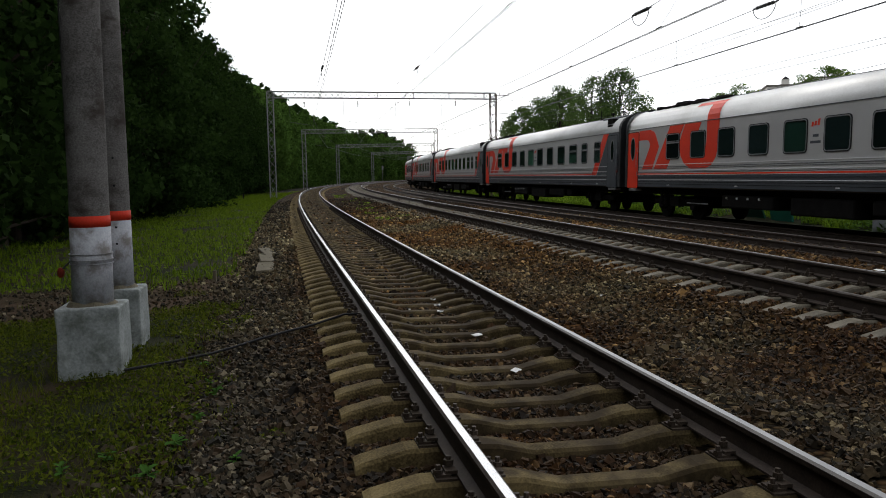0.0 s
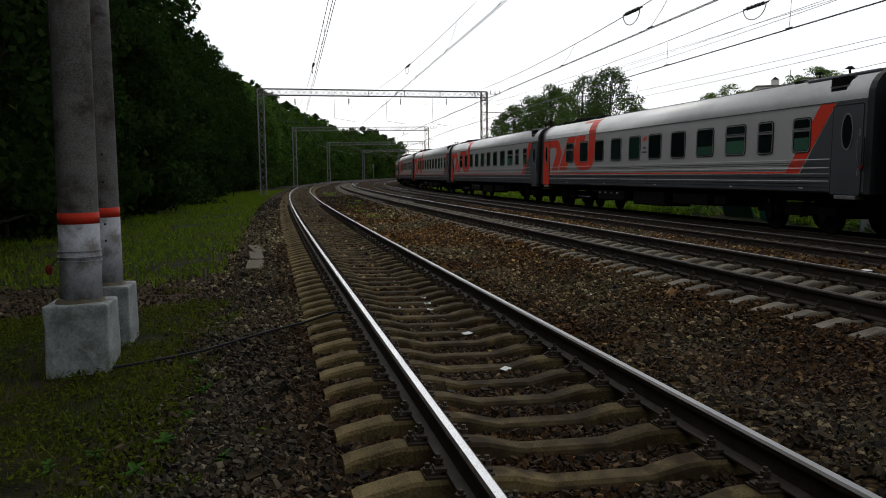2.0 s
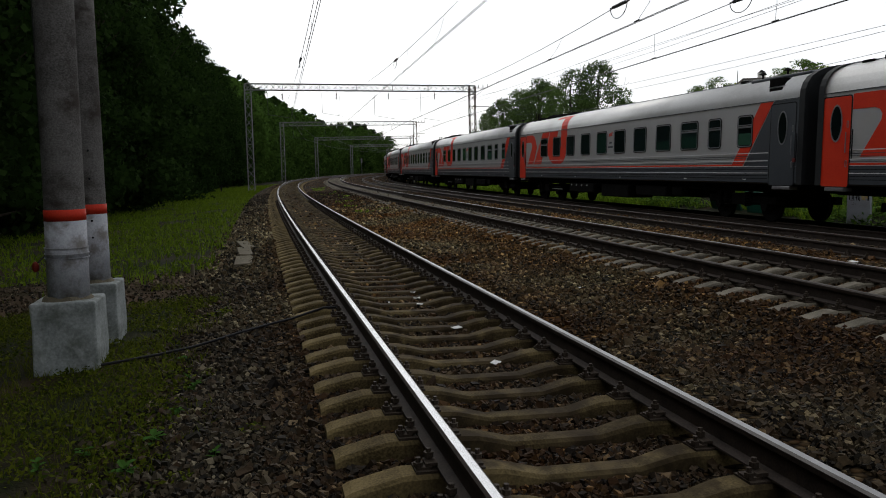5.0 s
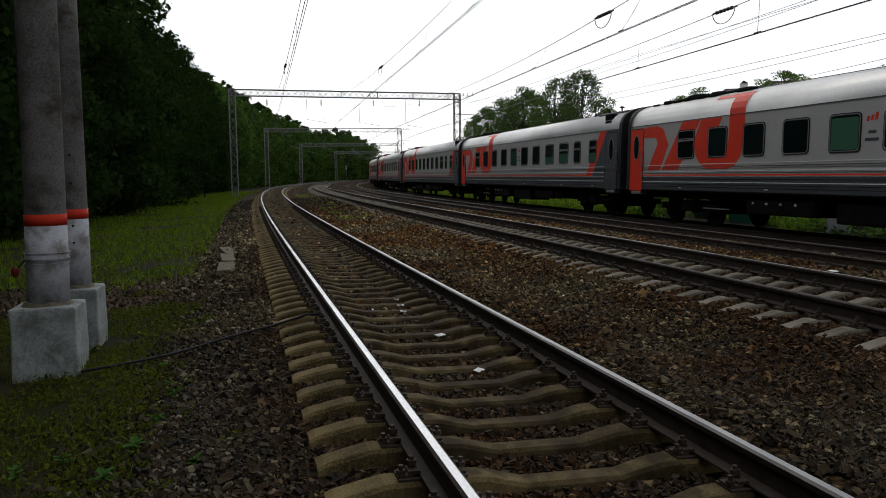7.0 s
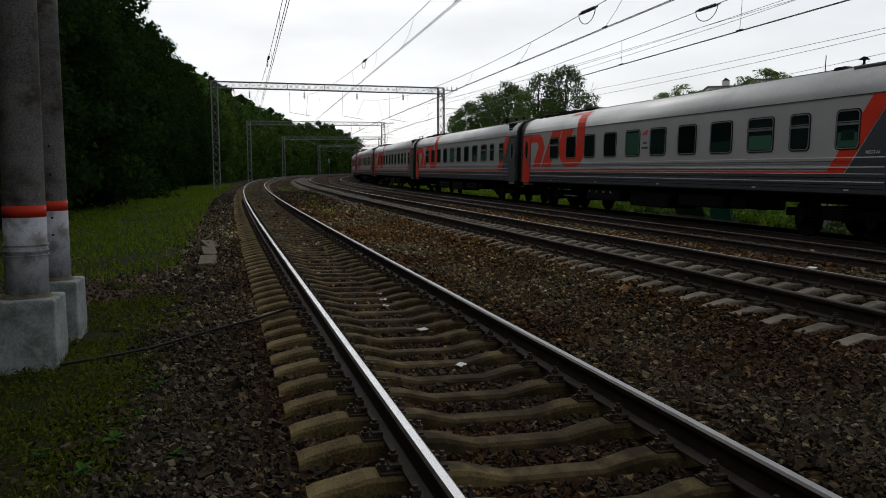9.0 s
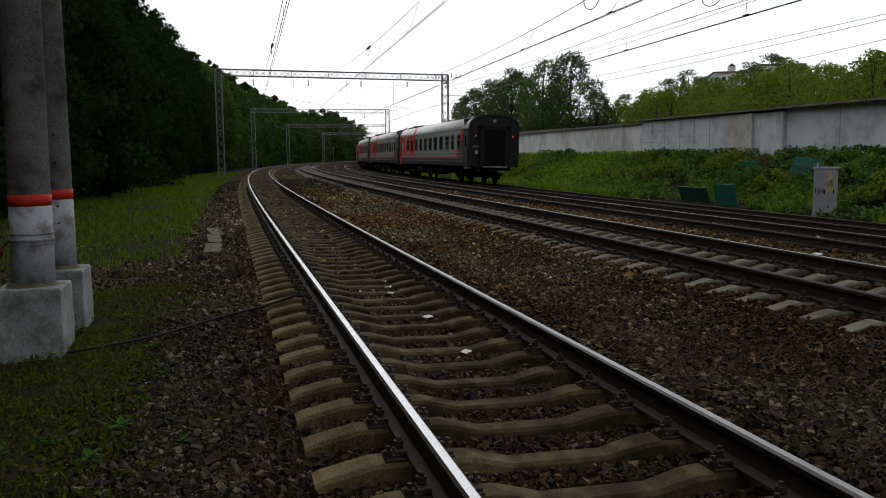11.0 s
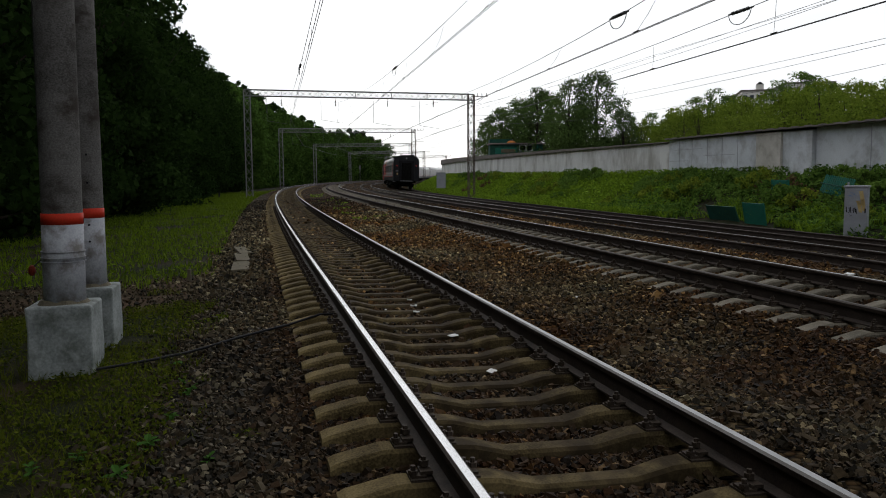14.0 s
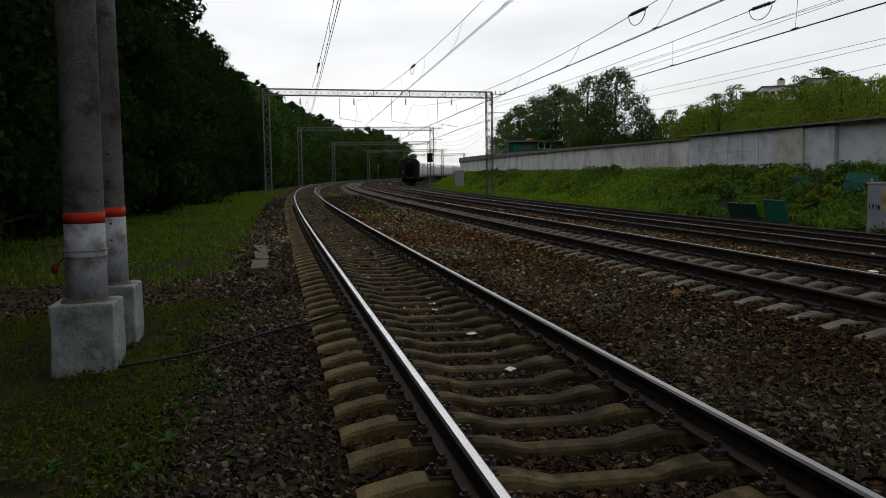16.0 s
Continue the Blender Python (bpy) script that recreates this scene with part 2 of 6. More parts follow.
MAT = {
    "ballast": ballast_mat(),
    "stone": stone_mat(),
    "grass_ground": grainy("grass_ground", (0.006, 0.007, 0.0025), (0.016, 0.020, 0.005), 1.3, 40, 0.95, bump=0.8, dist=0.05, spec=0.1,
                           stains=(0.045, 0.029, 0.017), stain_scale=0.5, stain_amount=0.8),
    "dirt": grainy("dirt", (0.032, 0.021, 0.013), (0.085, 0.058, 0.037), 3.0, 60, 0.95, bump=0.8, dist=0.03, spec=0.05,
                   stains=(0.018, 0.018, 0.006), stain_scale=1.2, stain_amount=0.7),
    "concrete_sleeper": grainy("concrete_sleeper", (0.044, 0.032, 0.013), (0.215, 0.163, 0.074), 5, 70, 0.85, bump=0.7, dist=0.006, spec=0.08, per_object=0.12,
                               stains=(0.045, 0.032, 0.022), stain_scale=2.2, stain_amount=0.75),
    "sleeper_dark": grainy("sleeper_dark", (0.05, 0.045, 0.038), (0.15, 0.135, 0.11), 5, 70, 0.9, bump=0.35, dist=0.006, per_object=0.12,
                           stains=(0.03, 0.022, 0.016), stain_scale=2.2, stain_amount=0.7),
    "rail_side": grainy("rail_side", (0.017, 0.0125, 0.010), (0.050, 0.036, 0.028), 8, 80, 0.7, 0.0, 0.3, 0.003, spec=0.20),
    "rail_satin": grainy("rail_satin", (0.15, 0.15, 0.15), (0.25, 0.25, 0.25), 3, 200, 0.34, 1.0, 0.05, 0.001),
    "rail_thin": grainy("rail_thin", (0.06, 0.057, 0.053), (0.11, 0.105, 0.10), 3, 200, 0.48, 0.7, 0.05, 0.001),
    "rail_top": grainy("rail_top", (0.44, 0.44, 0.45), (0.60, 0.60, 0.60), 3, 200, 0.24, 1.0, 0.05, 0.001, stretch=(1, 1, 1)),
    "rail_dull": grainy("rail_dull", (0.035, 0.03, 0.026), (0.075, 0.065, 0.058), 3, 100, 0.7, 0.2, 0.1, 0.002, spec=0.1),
    "ochre": grainy("ochre", (0.42, 0.30, 0.12), (0.55, 0.42, 0.20), 9, 60, 0.7, bump=0.0),
    "orange": grainy("orange", (0.40, 0.13, 0.03), (0.55, 0.20, 0.05), 5, 60, 0.7, bump=0.1),
    "apartment": grainy("apartment", (0.62, 0.60, 0.56), (0.78, 0.76, 0.71), 0.3, 8, 0.9, bump=0.1),
    "iron": grainy("iron", (0.016, 0.012, 0.009), (0.070, 0.052, 0.038), 20, 120, 0.7, 0.1, 0.3, 0.003, spec=0.2),
    "galvanised": grainy("galvanised", (0.16, 0.16, 0.165), (0.30, 0.30, 0.30), 3, 60, 0.6, 0.5, 0.1, 0.002, stains=(0.12, 0.07, 0.04), stain_scale=1.5, stain_amount=0.5),
    "mast_rust": grainy("mast_rust", (0.08, 0.064, 0.05), (0.20, 0.17, 0.14), 3, 50, 0.75, 0.3, 0.15, 0.002),
    "wire": grainy("wire", (0.05, 0.05, 0.05), (0.10, 0.10, 0.10), 3, 50, 0.5, 0.8, 0.0),
    "insulator": grainy("insulator", (0.05, 0.025, 0.02), (0.09, 0.05, 0.04), 9, 60, 0.35, 0.0, 0.0),
    "pole_concrete": grainy("pole_concrete", (0.050, 0.047, 0.044), (0.175, 0.168, 0.160), 2.2, 70, 0.9, bump=0.5, dist=0.008, stretch=(0.8, 0.8, 1.1),
                            stains=(0.034, 0.027, 0.022), stain_scale=3.2, stain_amount=0.9),
    "pole_paint": grainy("pole_paint", (0.27, 0.28, 0.305), (0.42, 0.43, 0.455), 4, 60, 0.75, bump=0.25, dist=0.004, stains=(0.13, 0.115, 0.10), stain_scale=5.0, stain_amount=0.85),
    "red_band": grainy("red_band", (0.40, 0.026, 0.012), (0.56, 0.04, 0.017), 6, 60, 0.6, bump=0.15, dist=0.003, stains=(0.2, 0.05, 0.03), stain_scale=6, stain_amount=0.5),
    "dull_red": grainy("dull_red", (0.10, 0.012, 0.008), (0.18, 0.022, 0.012), 6, 60, 0.6),
    "block_concrete": grainy("block_concrete", (0.18, 0.20, 0.195), (0.37, 0.395, 0.385), 3, 40, 0.9, bump=0.4, dist=0.008, stains=(0.09, 0.10, 0.085), stain_scale=4.0, stain_amount=0.8),
    "pier": grainy("pier", (0.42, 0.40, 0.36), (0.62, 0.60, 0.55), 1.2, 30, 0.9, bump=0.15, dist=0.01, stains=(0.30, 0.27, 0.23), stain_scale=1.3, stain_amount=0.7),
    "stone_grey": grainy("stone_grey", (0.085, 0.075, 0.052), (0.155, 0.135, 0.095), 6, 60, 0.9, bump=0.4, dist=0.008),
    "wall_plaster": grainy("wall_plaster", (0.58, 0.58, 0.57), (0.80, 0.80, 0.79), 0.7, 25, 0.85, bump=0.15, dist=0.01, stains=(0.30, 0.28, 0.25), stain_scale=0.6, stain_amount=0.7,
                           stretch=(1, 1, 0.5)),
    "wall_metal": grainy("wall_metal", (0.52, 0.55, 0.58), (0.72, 0.75, 0.78), 0.9, 30, 0.55, 0.1, 0.1, 0.004, stains=(0.22, 0.21, 0.2), stain_scale=1.2, stain_amount=0.5),
    "roof_sheet": grainy("roof_sheet", (0.12, 0.105, 0.095), (0.24, 0.215, 0.195), 1.5, 30, 0.8, 0.0, 0.2, 0.01),
    "green_paint": grainy("green_paint", (0.012, 0.10, 0.07), (0.02, 0.17, 0.12), 2, 40, 0.55, 0.1, 0.1, 0.003, stains=(0.03, 0.06, 0.045), stain_scale=2),
    "green_dark": grainy("green_dark", (0.012, 0.05, 0.035), (0.02, 0.09, 0.065), 2, 40, 0.6, 0.1, 0.1, 0.003),
    "cabinet_grey": grainy("cabinet_grey", (0.27, 0.28, 0.31), (0.37, 0.38, 0.41), 2, 50, 0.6, 0.0, 0.05, 0.002, stains=(0.25, 0.25, 0.26), stain_scale=3, stain_amount=0.5),
    "faded_blue": grainy("faded_blue", (0.12, 0.20, 0.36), (0.20, 0.29, 0.44), 4, 40, 0.7, bump=0.05),
    "white": grainy("white", (0.65, 0.65, 0.64), (0.8, 0.8, 0.78), 4, 40, 0.7, bump=0.05),
    "black": grainy("black", (0.008, 0.008, 0.009), (0.02, 0.02, 0.022), 6, 60, 0.6, bump=0.1, dist=0.003),
    "bark": grainy("bark", (0.02, 0.016, 0.012), (0.055, 0.045, 0.035), 6, 40, 0.95, bump=0.8, dist=0.03, stretch=(1, 1, 0.3)),
}



def oiled(m):
    """Grease and brake dust darken the sleeper between and just outside the rails."""
    n, l = m.node_tree.nodes, m.node_tree.links
    b = n["Principled BSDF"]
    src = b.inputs["Base Color"].links[0].from_socket
    tc = n.new("ShaderNodeTexCoord")
    sp = n.new("ShaderNodeSeparateXYZ")
    l.new(tc.outputs["Object"], sp.inputs[0])
    ab = n.new("ShaderNodeMath")
    ab.operation = "ABSOLUTE"
    l.new(sp.outputs["Y"], ab.inputs[0])
    mr = n.new("ShaderNodeMapRange")
    mr.inputs["From Min"].default_value, mr.inputs["From Max"].default_value = 0.78, 1.08
    mr.inputs["To Min"].default_value, mr.inputs["To Max"].default_value = 0.92, 0.0
    l.new(ab.outputs[0], mr.inputs[0])
    oi = n.new("ShaderNodeObjectInfo")
    mv = n.new("ShaderNodeVectorMath")
    mv.operation = "ADD"
    l.new(tc.outputs["Object"], mv.inputs[0])
    cb = n.new("ShaderNodeCombineXYZ")
    mm = n.new("ShaderNodeMath")
    mm.operation = "MULTIPLY"
    mm.inputs[1].default_value = 50.0
    l.new(oi.outputs["Random"], mm.inputs[0])
    l.new(mm.outputs[0], cb.inputs[0])
    l.new(cb.outputs[0], mv.inputs[1])
    nz = n.new("ShaderNodeTexNoise")
    nz.inputs["Scale"].default_value, nz.inputs["Detail"].default_value = 4.5, 7
    l.new(mv.outputs[0], nz.inputs["Vector"])
    m2 = n.new("ShaderNodeMapRange")
    m2.inputs["From Min"].default_value, m2.inputs["From Max"].default_value = 0.40, 0.60
    m2.inputs["To Min"].default_value, m2.inputs["To Max"].default_value = 0.28, 1.0
    l.new(nz.outputs[0], m2.inputs[0])
    mu = n.new("ShaderNodeMath")
    mu.operation = "MULTIPLY"
    l.new(mr.outputs[0], mu.inputs[0])
    l.new(m2.outputs[0], mu.inputs[1])
    mx = n.new("ShaderNodeMix")
    mx.data_type = "RGBA"
    l.new(mu.outputs[0], mx.inputs["Factor"])
    l.new(src, mx.inputs["A"])
    mx.inputs["B"].default_value = (0.025, 0.0175, 0.0095, 1)
    l.new(mx.outputs["Result"], b.inputs["Base Color"])
    return m


MAT["sleeper_pale"] = grainy("sleeper_pale", (0.075, 0.067, 0.050), (0.22, 0.195, 0.15), 5, 70, 0.8, bump=0.5, dist=0.006, per_object=0.14, stains=(0.04, 0.03, 0.02), stain_scale=2.2, stain_amount=0.6)
oiled(MAT["concrete_sleeper"])


# ---- mesh helpers ----
def link(name, bm, material, parent=None, label="", smooth=False):
    me = bpy.data.meshes.new(name)
    bm.to_mesh(me)
    bm.free()
    if smooth:
        for f in me.polygons:
            f.use_smooth = True
    for m in (material if isinstance(material, (list, tuple)) else [material]):
        me.materials.append(m)
    ob = new(name, me)
    if parent:
        ob.parent = parent
    if label:
        ob["label"] = label
    return ob


def part(name, bm, material, parent, label="", smooth=False):
    return link(name, bm, material, parent, label, smooth)


def thing(name, label, category, group="", kind="", m=None):
    ob = new(name)
    ob.empty_display_size = 0.2
    tagged(ob, label, category, group, kind)
    if m is not None:
        ob.matrix_world = m
    return ob


def add_box(bm, x0, x1, y0, y1, z0, z1, bevel=0.0):
    r = bmesh.ops.create_cube(bm, size=1)
    bmesh.ops.scale(bm, vec=(x1 - x0, y1 - y0, z1 - z0), verts=r["verts"])
    bmesh.ops.translate(bm, vec=((x0 + x1) / 2, (y0 + y1) / 2, (z0 + z1) / 2), verts=r["verts"])
    if bevel:
        es = list({e for v in r["verts"] for e in v.link_edges})
        bmesh.ops.bevel(bm, geom=es, offset=bevel, segments=2, affect="EDGES", profile=0.5)
    return bm


def box(x0, x1, y0, y1, z0, z1, bevel=0.0):
    return add_box(bmesh.new(), x0, x1, y0, y1, z0, z1, bevel)


def add_rod(bm, a, b, r, seg=8, r2=None):
    a, b = Vector(a), Vector(b)
    d = b - a
    m = Matrix.Translation((a + b) / 2) @ d.to_track_quat("Z", "Y").to_matrix().to_4x4()
    bmesh.ops.create_cone(bm, cap_ends=True, segments=seg, radius1=r, radius2=r if r2 is None else r2, depth=d.length, matrix=m)
    return bm


def rod(a, b, r, seg=8, r2=None):
    return add_rod(bmesh.new(), a, b, r, seg, r2)


def mesh_ob(name, verts, faces, material, parent=None, label="", smooth=False):
    me = bpy.data.meshes.new(name)
    me.from_pydata(verts, [], faces)
    me.update()
    if smooth:
        for f in me.polygons:
            f.use_smooth = True
    for m in (material if isinstance(material, (list, tuple)) else [material]):
        me.materials.append(m)
    ob = new(name, me)
    if parent:
        ob.parent = parent
    if label:
        ob["label"] = label
    return ob


def profile_bm(points, length0, length1, axis="x"):
    """A closed outline in (y, z) drawn out along x."""
    bm = bmesh.new()
    a = [bm.verts.new((length0, y, z)) for y, z in points]
    b = [bm.verts.new((length1, y, z)) for y, z in points]
    n = len(points)
    for i in range(n):
        bm.faces.new((a[i], a[(i + 1) % n], b[(i + 1) % n], b[i]))
    bm.faces.new(a[::-1])
    bm.faces.new(b)
    bmesh.ops.recalc_face_normals(bm, faces=bm.faces)
    return bm


# ---- the line of the first track: straight, easing into a bend to the right ----
X0, HEAD, K0, K1, S_END = 1.7787, -0.21087, 0.000187, 0.00001413, 120.0
_s = np.arange(-60.0, 700.0, 0.5)
_k = K0 + K1 * np.clip(_s, 0, S_END)
_k = np.where(_s > 420, 0.0, _k)
_h = np.concatenate([[0], np.cumsum(_k[:-1] * 0.5)])
_h += HEAD - np.interp(0, _s, _h)
_x = np.concatenate([[0], np.cumsum(np.sin(_h[:-1]) * 0.5)])
_y = np.concatenate([[0], np.cumsum(np.cos(_h[:-1]) * 0.5)])
_x += X0 - np.interp(0, _s, _x)
_y -= np.interp(0, _s, _y)


def at(s, off=0.0, z=0.0):
    """A point s metres along the first track, off metres to its right."""
    h = float(np.interp(s, _s, _h))
    return Vector((float(np.interp(s, _s, _x)) + off * math.cos(h), float(np.interp(s, _s, _y)) - off * math.sin(h), z))


def along(s, off=0.0, z=0.0, cant=0.0):
    """A frame there: x ahead along the track, y to its left, z up."""
    h = float(np.interp(s, _s, _h))
    return Matrix.Translation(at(s, off, z)) @ Matrix.Rotation(math.pi / 2 - h, 4, "Z") @ Matrix.Rotation(cant, 4, "X")


TRACKS = [(0.0, 0.0, -0.0227), (4.785, 0.105, -0.0121), (9.5, -0.155, -0.029), (13.75, -0.384, -0.0276)]  # offset, rail height, cant
GAUGE = 1.592


def bed_z(off):
    """Height of the ballast and of the ground beside it."""
    pts = [(-80, -1.5), (-30, -1.0), (-9, -0.62), (-4.6, -0.50), (-3.0, -0.42), (-2.4, -0.40), (-1.75, -0.315), (-1.42, -0.295), (-1.0, -0.27), (-0.7, -0.275), (-0.4, -0.295), (0.4, -0.312),
           (0.7, -0.30), (1.0, -0.285), (1.3, -0.265), (1.6, -0.25), (2.2, -0.30), (2.8, -0.26), (3.3, -0.15), (3.7, -0.125), (4.1, -0.135), (4.5, -0.195), (5.1, -0.205), (5.5, -0.15),
           (6.1, -0.14), (6.5, -0.22), (7.2, -0.33), (7.9, -0.335), (8.7, -0.33), (10.3, -0.37), (10.9, -0.38), (11.8, -0.52), (12.2, -0.56), (13.0, -0.57), (14.5, -0.61),
           (15.2, -0.64), (16.3, -0.78), (17.8, -0.75), (18.6, -0.55),
           (20.0, 0.15), (22.4, 1.25), (24.2, 1.45), (30, 2.0), (45, 4.0), (70, 8.0), (110, 10.5), (300, 11)]
    return float(np.interp(off, [p[0] for p in pts], [p[1] for p in pts]))


def nearest(x, y):
    d = (x - _x) ** 2 + (y - _y) ** 2
    i = int(np.argmin(d))
    return _s[i], (x - _x[i]) * math.cos(_h[i]) - (y - _y[i]) * math.sin(_h[i])


def ground_z(x, y):
    s, off = nearest(x, y)
    return bed_z(off)


# ---- ground: one sheet to the horizon ----
def build_ground():
    def axis(lo, hi, dense0, dense1, step):
        a = list(np.arange(dense0, dense1, step))
        d = step
        v = dense1
        while v < hi:
            a.append(v)
            d *= 1.25
            v += d
        a.append(hi)
        d, v = step, dense0
        while v > lo:
            d *= 1.25
            v -= d
            a.append(max(v, lo))
        return sorted(set(round(q, 3) for q in a))
    xs = axis(-2500, 2500, -24, 36, 0.5)
    ys = axis(-1500, 3500, 2, 150, 0.75)
    verts, faces = [], []
    sub_x, sub_y, sub_h = _x[::4], _y[::4], _h[::4]
    for y in ys:
        for x in xs:
            i = int(np.argmin((x - sub_x) ** 2 + (y - sub_y) ** 2))
            off = (x - sub_x[i]) * math.cos(sub_h[i]) - (y - sub_y[i]) * math.sin(sub_h[i])
            z = bed_z(off)
            if -2.45 < off < 16.4:
                z -= 0.12
            else:
                z += (0.05 * noise.noise((x * 0.5, y * 0.5, 0)) + 0.03 * noise.noise((x * 1.7, y * 1.7, 3))) * (0.35 if y < 25 else 1.0)
            verts.append((x, y, z))
    n = len(xs)
    for j in range(len(ys) - 1):
        for i in range(n - 1):
            a = j * n + i
            faces.append((a, a + 1, a + n + 1, a + n))
    ob = mesh_ob("ground", verts, faces, [MAT["grass_ground"], MAT["dirt"]], smooth=True)
    # the trodden crossing of bare earth
    for f in ob.data.polygons:
        c = f.center
        if abs(c.x) < 20 and 0 < c.y < 25:
            s, off = nearest(c.x, c.y)
            if 12.0 + noise.noise(c * 0.8) < s < 15.8 + noise.noise(c * 0.7) and off < -2.2:
                f.material_index = 1
    tagged(ob, "dark uneven grassy ground beside the railway", "ground", kind="structure")


build_ground()


def build_ballast():
    offs = [-3.0, -2.8, -2.6, -2.4, -2.1, -1.75, -1.42, -1.2, -1.0, -0.85, -0.7, -0.55, -0.4, 0.0, 0.4, 0.55, 0.7, 0.85, 1.0, 1.3, 1.6, 1.9, 2.2, 2.5, 2.8, 3.05, 3.3, 3.5, 3.7, 3.9, 4.1, 4.3, 4.5, 4.8, 5.1, 5.3] + list(np.arange(5.5, 16.9, 0.3))
    ss = list(np.arange(-12, 30, 0.4)) + list(np.arange(30, 120, 1.2)) + list(np.arange(120, 420, 4))
    verts, faces = [], []
    for s in ss:
        for o in offs:
            wob = 0.3 * noise.noise((s * 0.6, 0.3, 1)) + 0.12 * noise.noise((s * 2.3, 0.3, 4)) if o < -2.3 else 0
            p = at(s, o + wob)
            z = bed_z(o) + 0.02 * noise.noise((p.x * 1.5, p.y * 1.5, 0)) + 0.012 * noise.noise((p.x * 6, p.y * 6, 2))
            if o < -2.7 or o > 16.6:
                z -= 0.16
            verts.append((p.x, p.y, z))
    n = len(offs)
    for j in range(len(ss) - 1):
        for i in range(n - 1):
            a = j * n + i
            faces.append((a, a + 1, a + n + 1, a + n))
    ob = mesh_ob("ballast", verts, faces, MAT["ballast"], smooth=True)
    tagged(ob, "bed of dark grey and rust-brown crushed stone under the tracks", "ballast", kind="structure")


build_ballast()


# ---- tracks ----
RAIL = [(-0.066, -0.18), (0.066, -0.18), (0.066, -0.168), (0.012, -0.150), (0.009, -0.055), (0.034, -0.040), (0.036, -0.012), (0.022, 0.0), (-0.022, 0.0), (-0.036, -0.012),
        (-0.034, -0.040), (-0.009, -0.055), (-0.012, -0.150), (-0.066, -0.168)]


def build_rail(track, off, z, cant, side):
    ss = list(np.arange(-14, 60, 1.0)) + list(np.arange(60, 160, 2.0)) + list(np.arange(160, 420, 5.0))
    verts, faces, top = [], [], []
    n = len(RAIL)
    for s in ss:
        m = along(s, off, z, -cant)
        for y, zz in RAIL:
            verts.append(m @ Vector((0, -side * GAUGE / 2 + y, zz)))
    for j in range(len(ss) - 1):
        for i in range(n):
            a, b = j * n + i, j * n + (i + 1) % n
            faces.append((a, b, b + n, a + n))
    # Finish and colour vary by rail; the colour stands in for reflected sky.
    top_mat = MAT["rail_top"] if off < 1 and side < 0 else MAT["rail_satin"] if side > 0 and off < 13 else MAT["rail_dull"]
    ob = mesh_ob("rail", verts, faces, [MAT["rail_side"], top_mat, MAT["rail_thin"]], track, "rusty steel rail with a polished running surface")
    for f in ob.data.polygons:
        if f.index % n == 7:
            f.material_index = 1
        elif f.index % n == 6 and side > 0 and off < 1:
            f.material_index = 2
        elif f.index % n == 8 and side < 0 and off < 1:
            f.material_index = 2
    return ob


def sleeper_mesh():
    """Concrete sleeper: tapered ends, rail seats, a lower waist. x along the track, y across it."""
    st = [(-1.35, -0.04, 0.27), (-1.31, -0.032, 0.27), (-1.05, 0.028, 0.265), (-0.62, 0.032, 0.26), (-0.50, 0.022, 0.25), (-0.28, -0.032, 0.22), (0.28, -0.032, 0.22), (0.50, 0.022, 0.25), (0.62, 0.032, 0.26),
          (1.05, 0.028, 0.265), (1.31, -0.032, 0.27), (1.35, -0.04, 0.27)]
    verts, faces = [], []
    for y, top, w in st:
        tw = w * 0.68
        e = 0.012 if abs(y) > 1.34 else 0
        verts += [(-w / 2, y, -0.2), (-tw / 2 - 0.01, y, top - 0.02 - e), (-tw / 2 + 0.012, y, top - e), (tw / 2 - 0.012, y, top - e), (tw / 2 + 0.01, y, top - 0.02 - e), (w / 2, y, -0.2)]
    for j in range(len(st) - 1):
        for i in range(6):
            a, b = j * 6 + i, j * 6 + (i + 1) % 6
            faces.append((a, a + 6, b + 6, b))
    faces.append((0, 1, 2, 3, 4, 5))
    k = (len(st) - 1) * 6
    faces.append((k + 5, k + 4, k + 3, k + 2, k + 1, k))
    me = bpy.data.meshes.new("sleeper")
    me.from_pydata(verts, [], faces)
    me.update()
    return me


def fastening_mesh():
    bm = bmesh.new()
    add_box(bm, -0.075, 0.075, -0.185, 0.185, 0.0, 0.016)
    for y in (-0.14, 0.14):
        add_box(bm, -0.05, 0.05, y - 0.04, y + 0.04, 0.016, 0.03)
        add_rod(bm, (-0.03 if y < 0 else 0.03, y * 0.72, 0.016), (-0.03 if y < 0 else 0.03, y * 0.72, 0.105), 0.015, 6)
        add_rod(bm, (-0.03 if y < 0 else 0.03, y * 0.72, 0.055), (-0.03 if y < 0 else 0.03, y * 0.72, 0.085), 0.028, 6)
        add_box(bm, -0.045, 0.045, y * 0.72 - 0.035, y * 0.72 + 0.03, 0.03, 0.048)
        for x in (0.03 if y < 0 else -0.03,):
            add_rod(bm, (x, y * 1.2, 0.016), (x, y * 1.2, 0.080), 0.014, 6)
            add_rod(bm, (x, y * 1.2, 0.03), (x, y * 1.2, 0.055), 0.026, 6)
    me = bpy.data.meshes.new("fastening")
    bm.to_mesh(me)
    bm.free()
    return me


PITCH, FIRST = 0.512, (4.41, 8.72, 4.12, 4.30)  # sleeper spacing; where one lies on each track


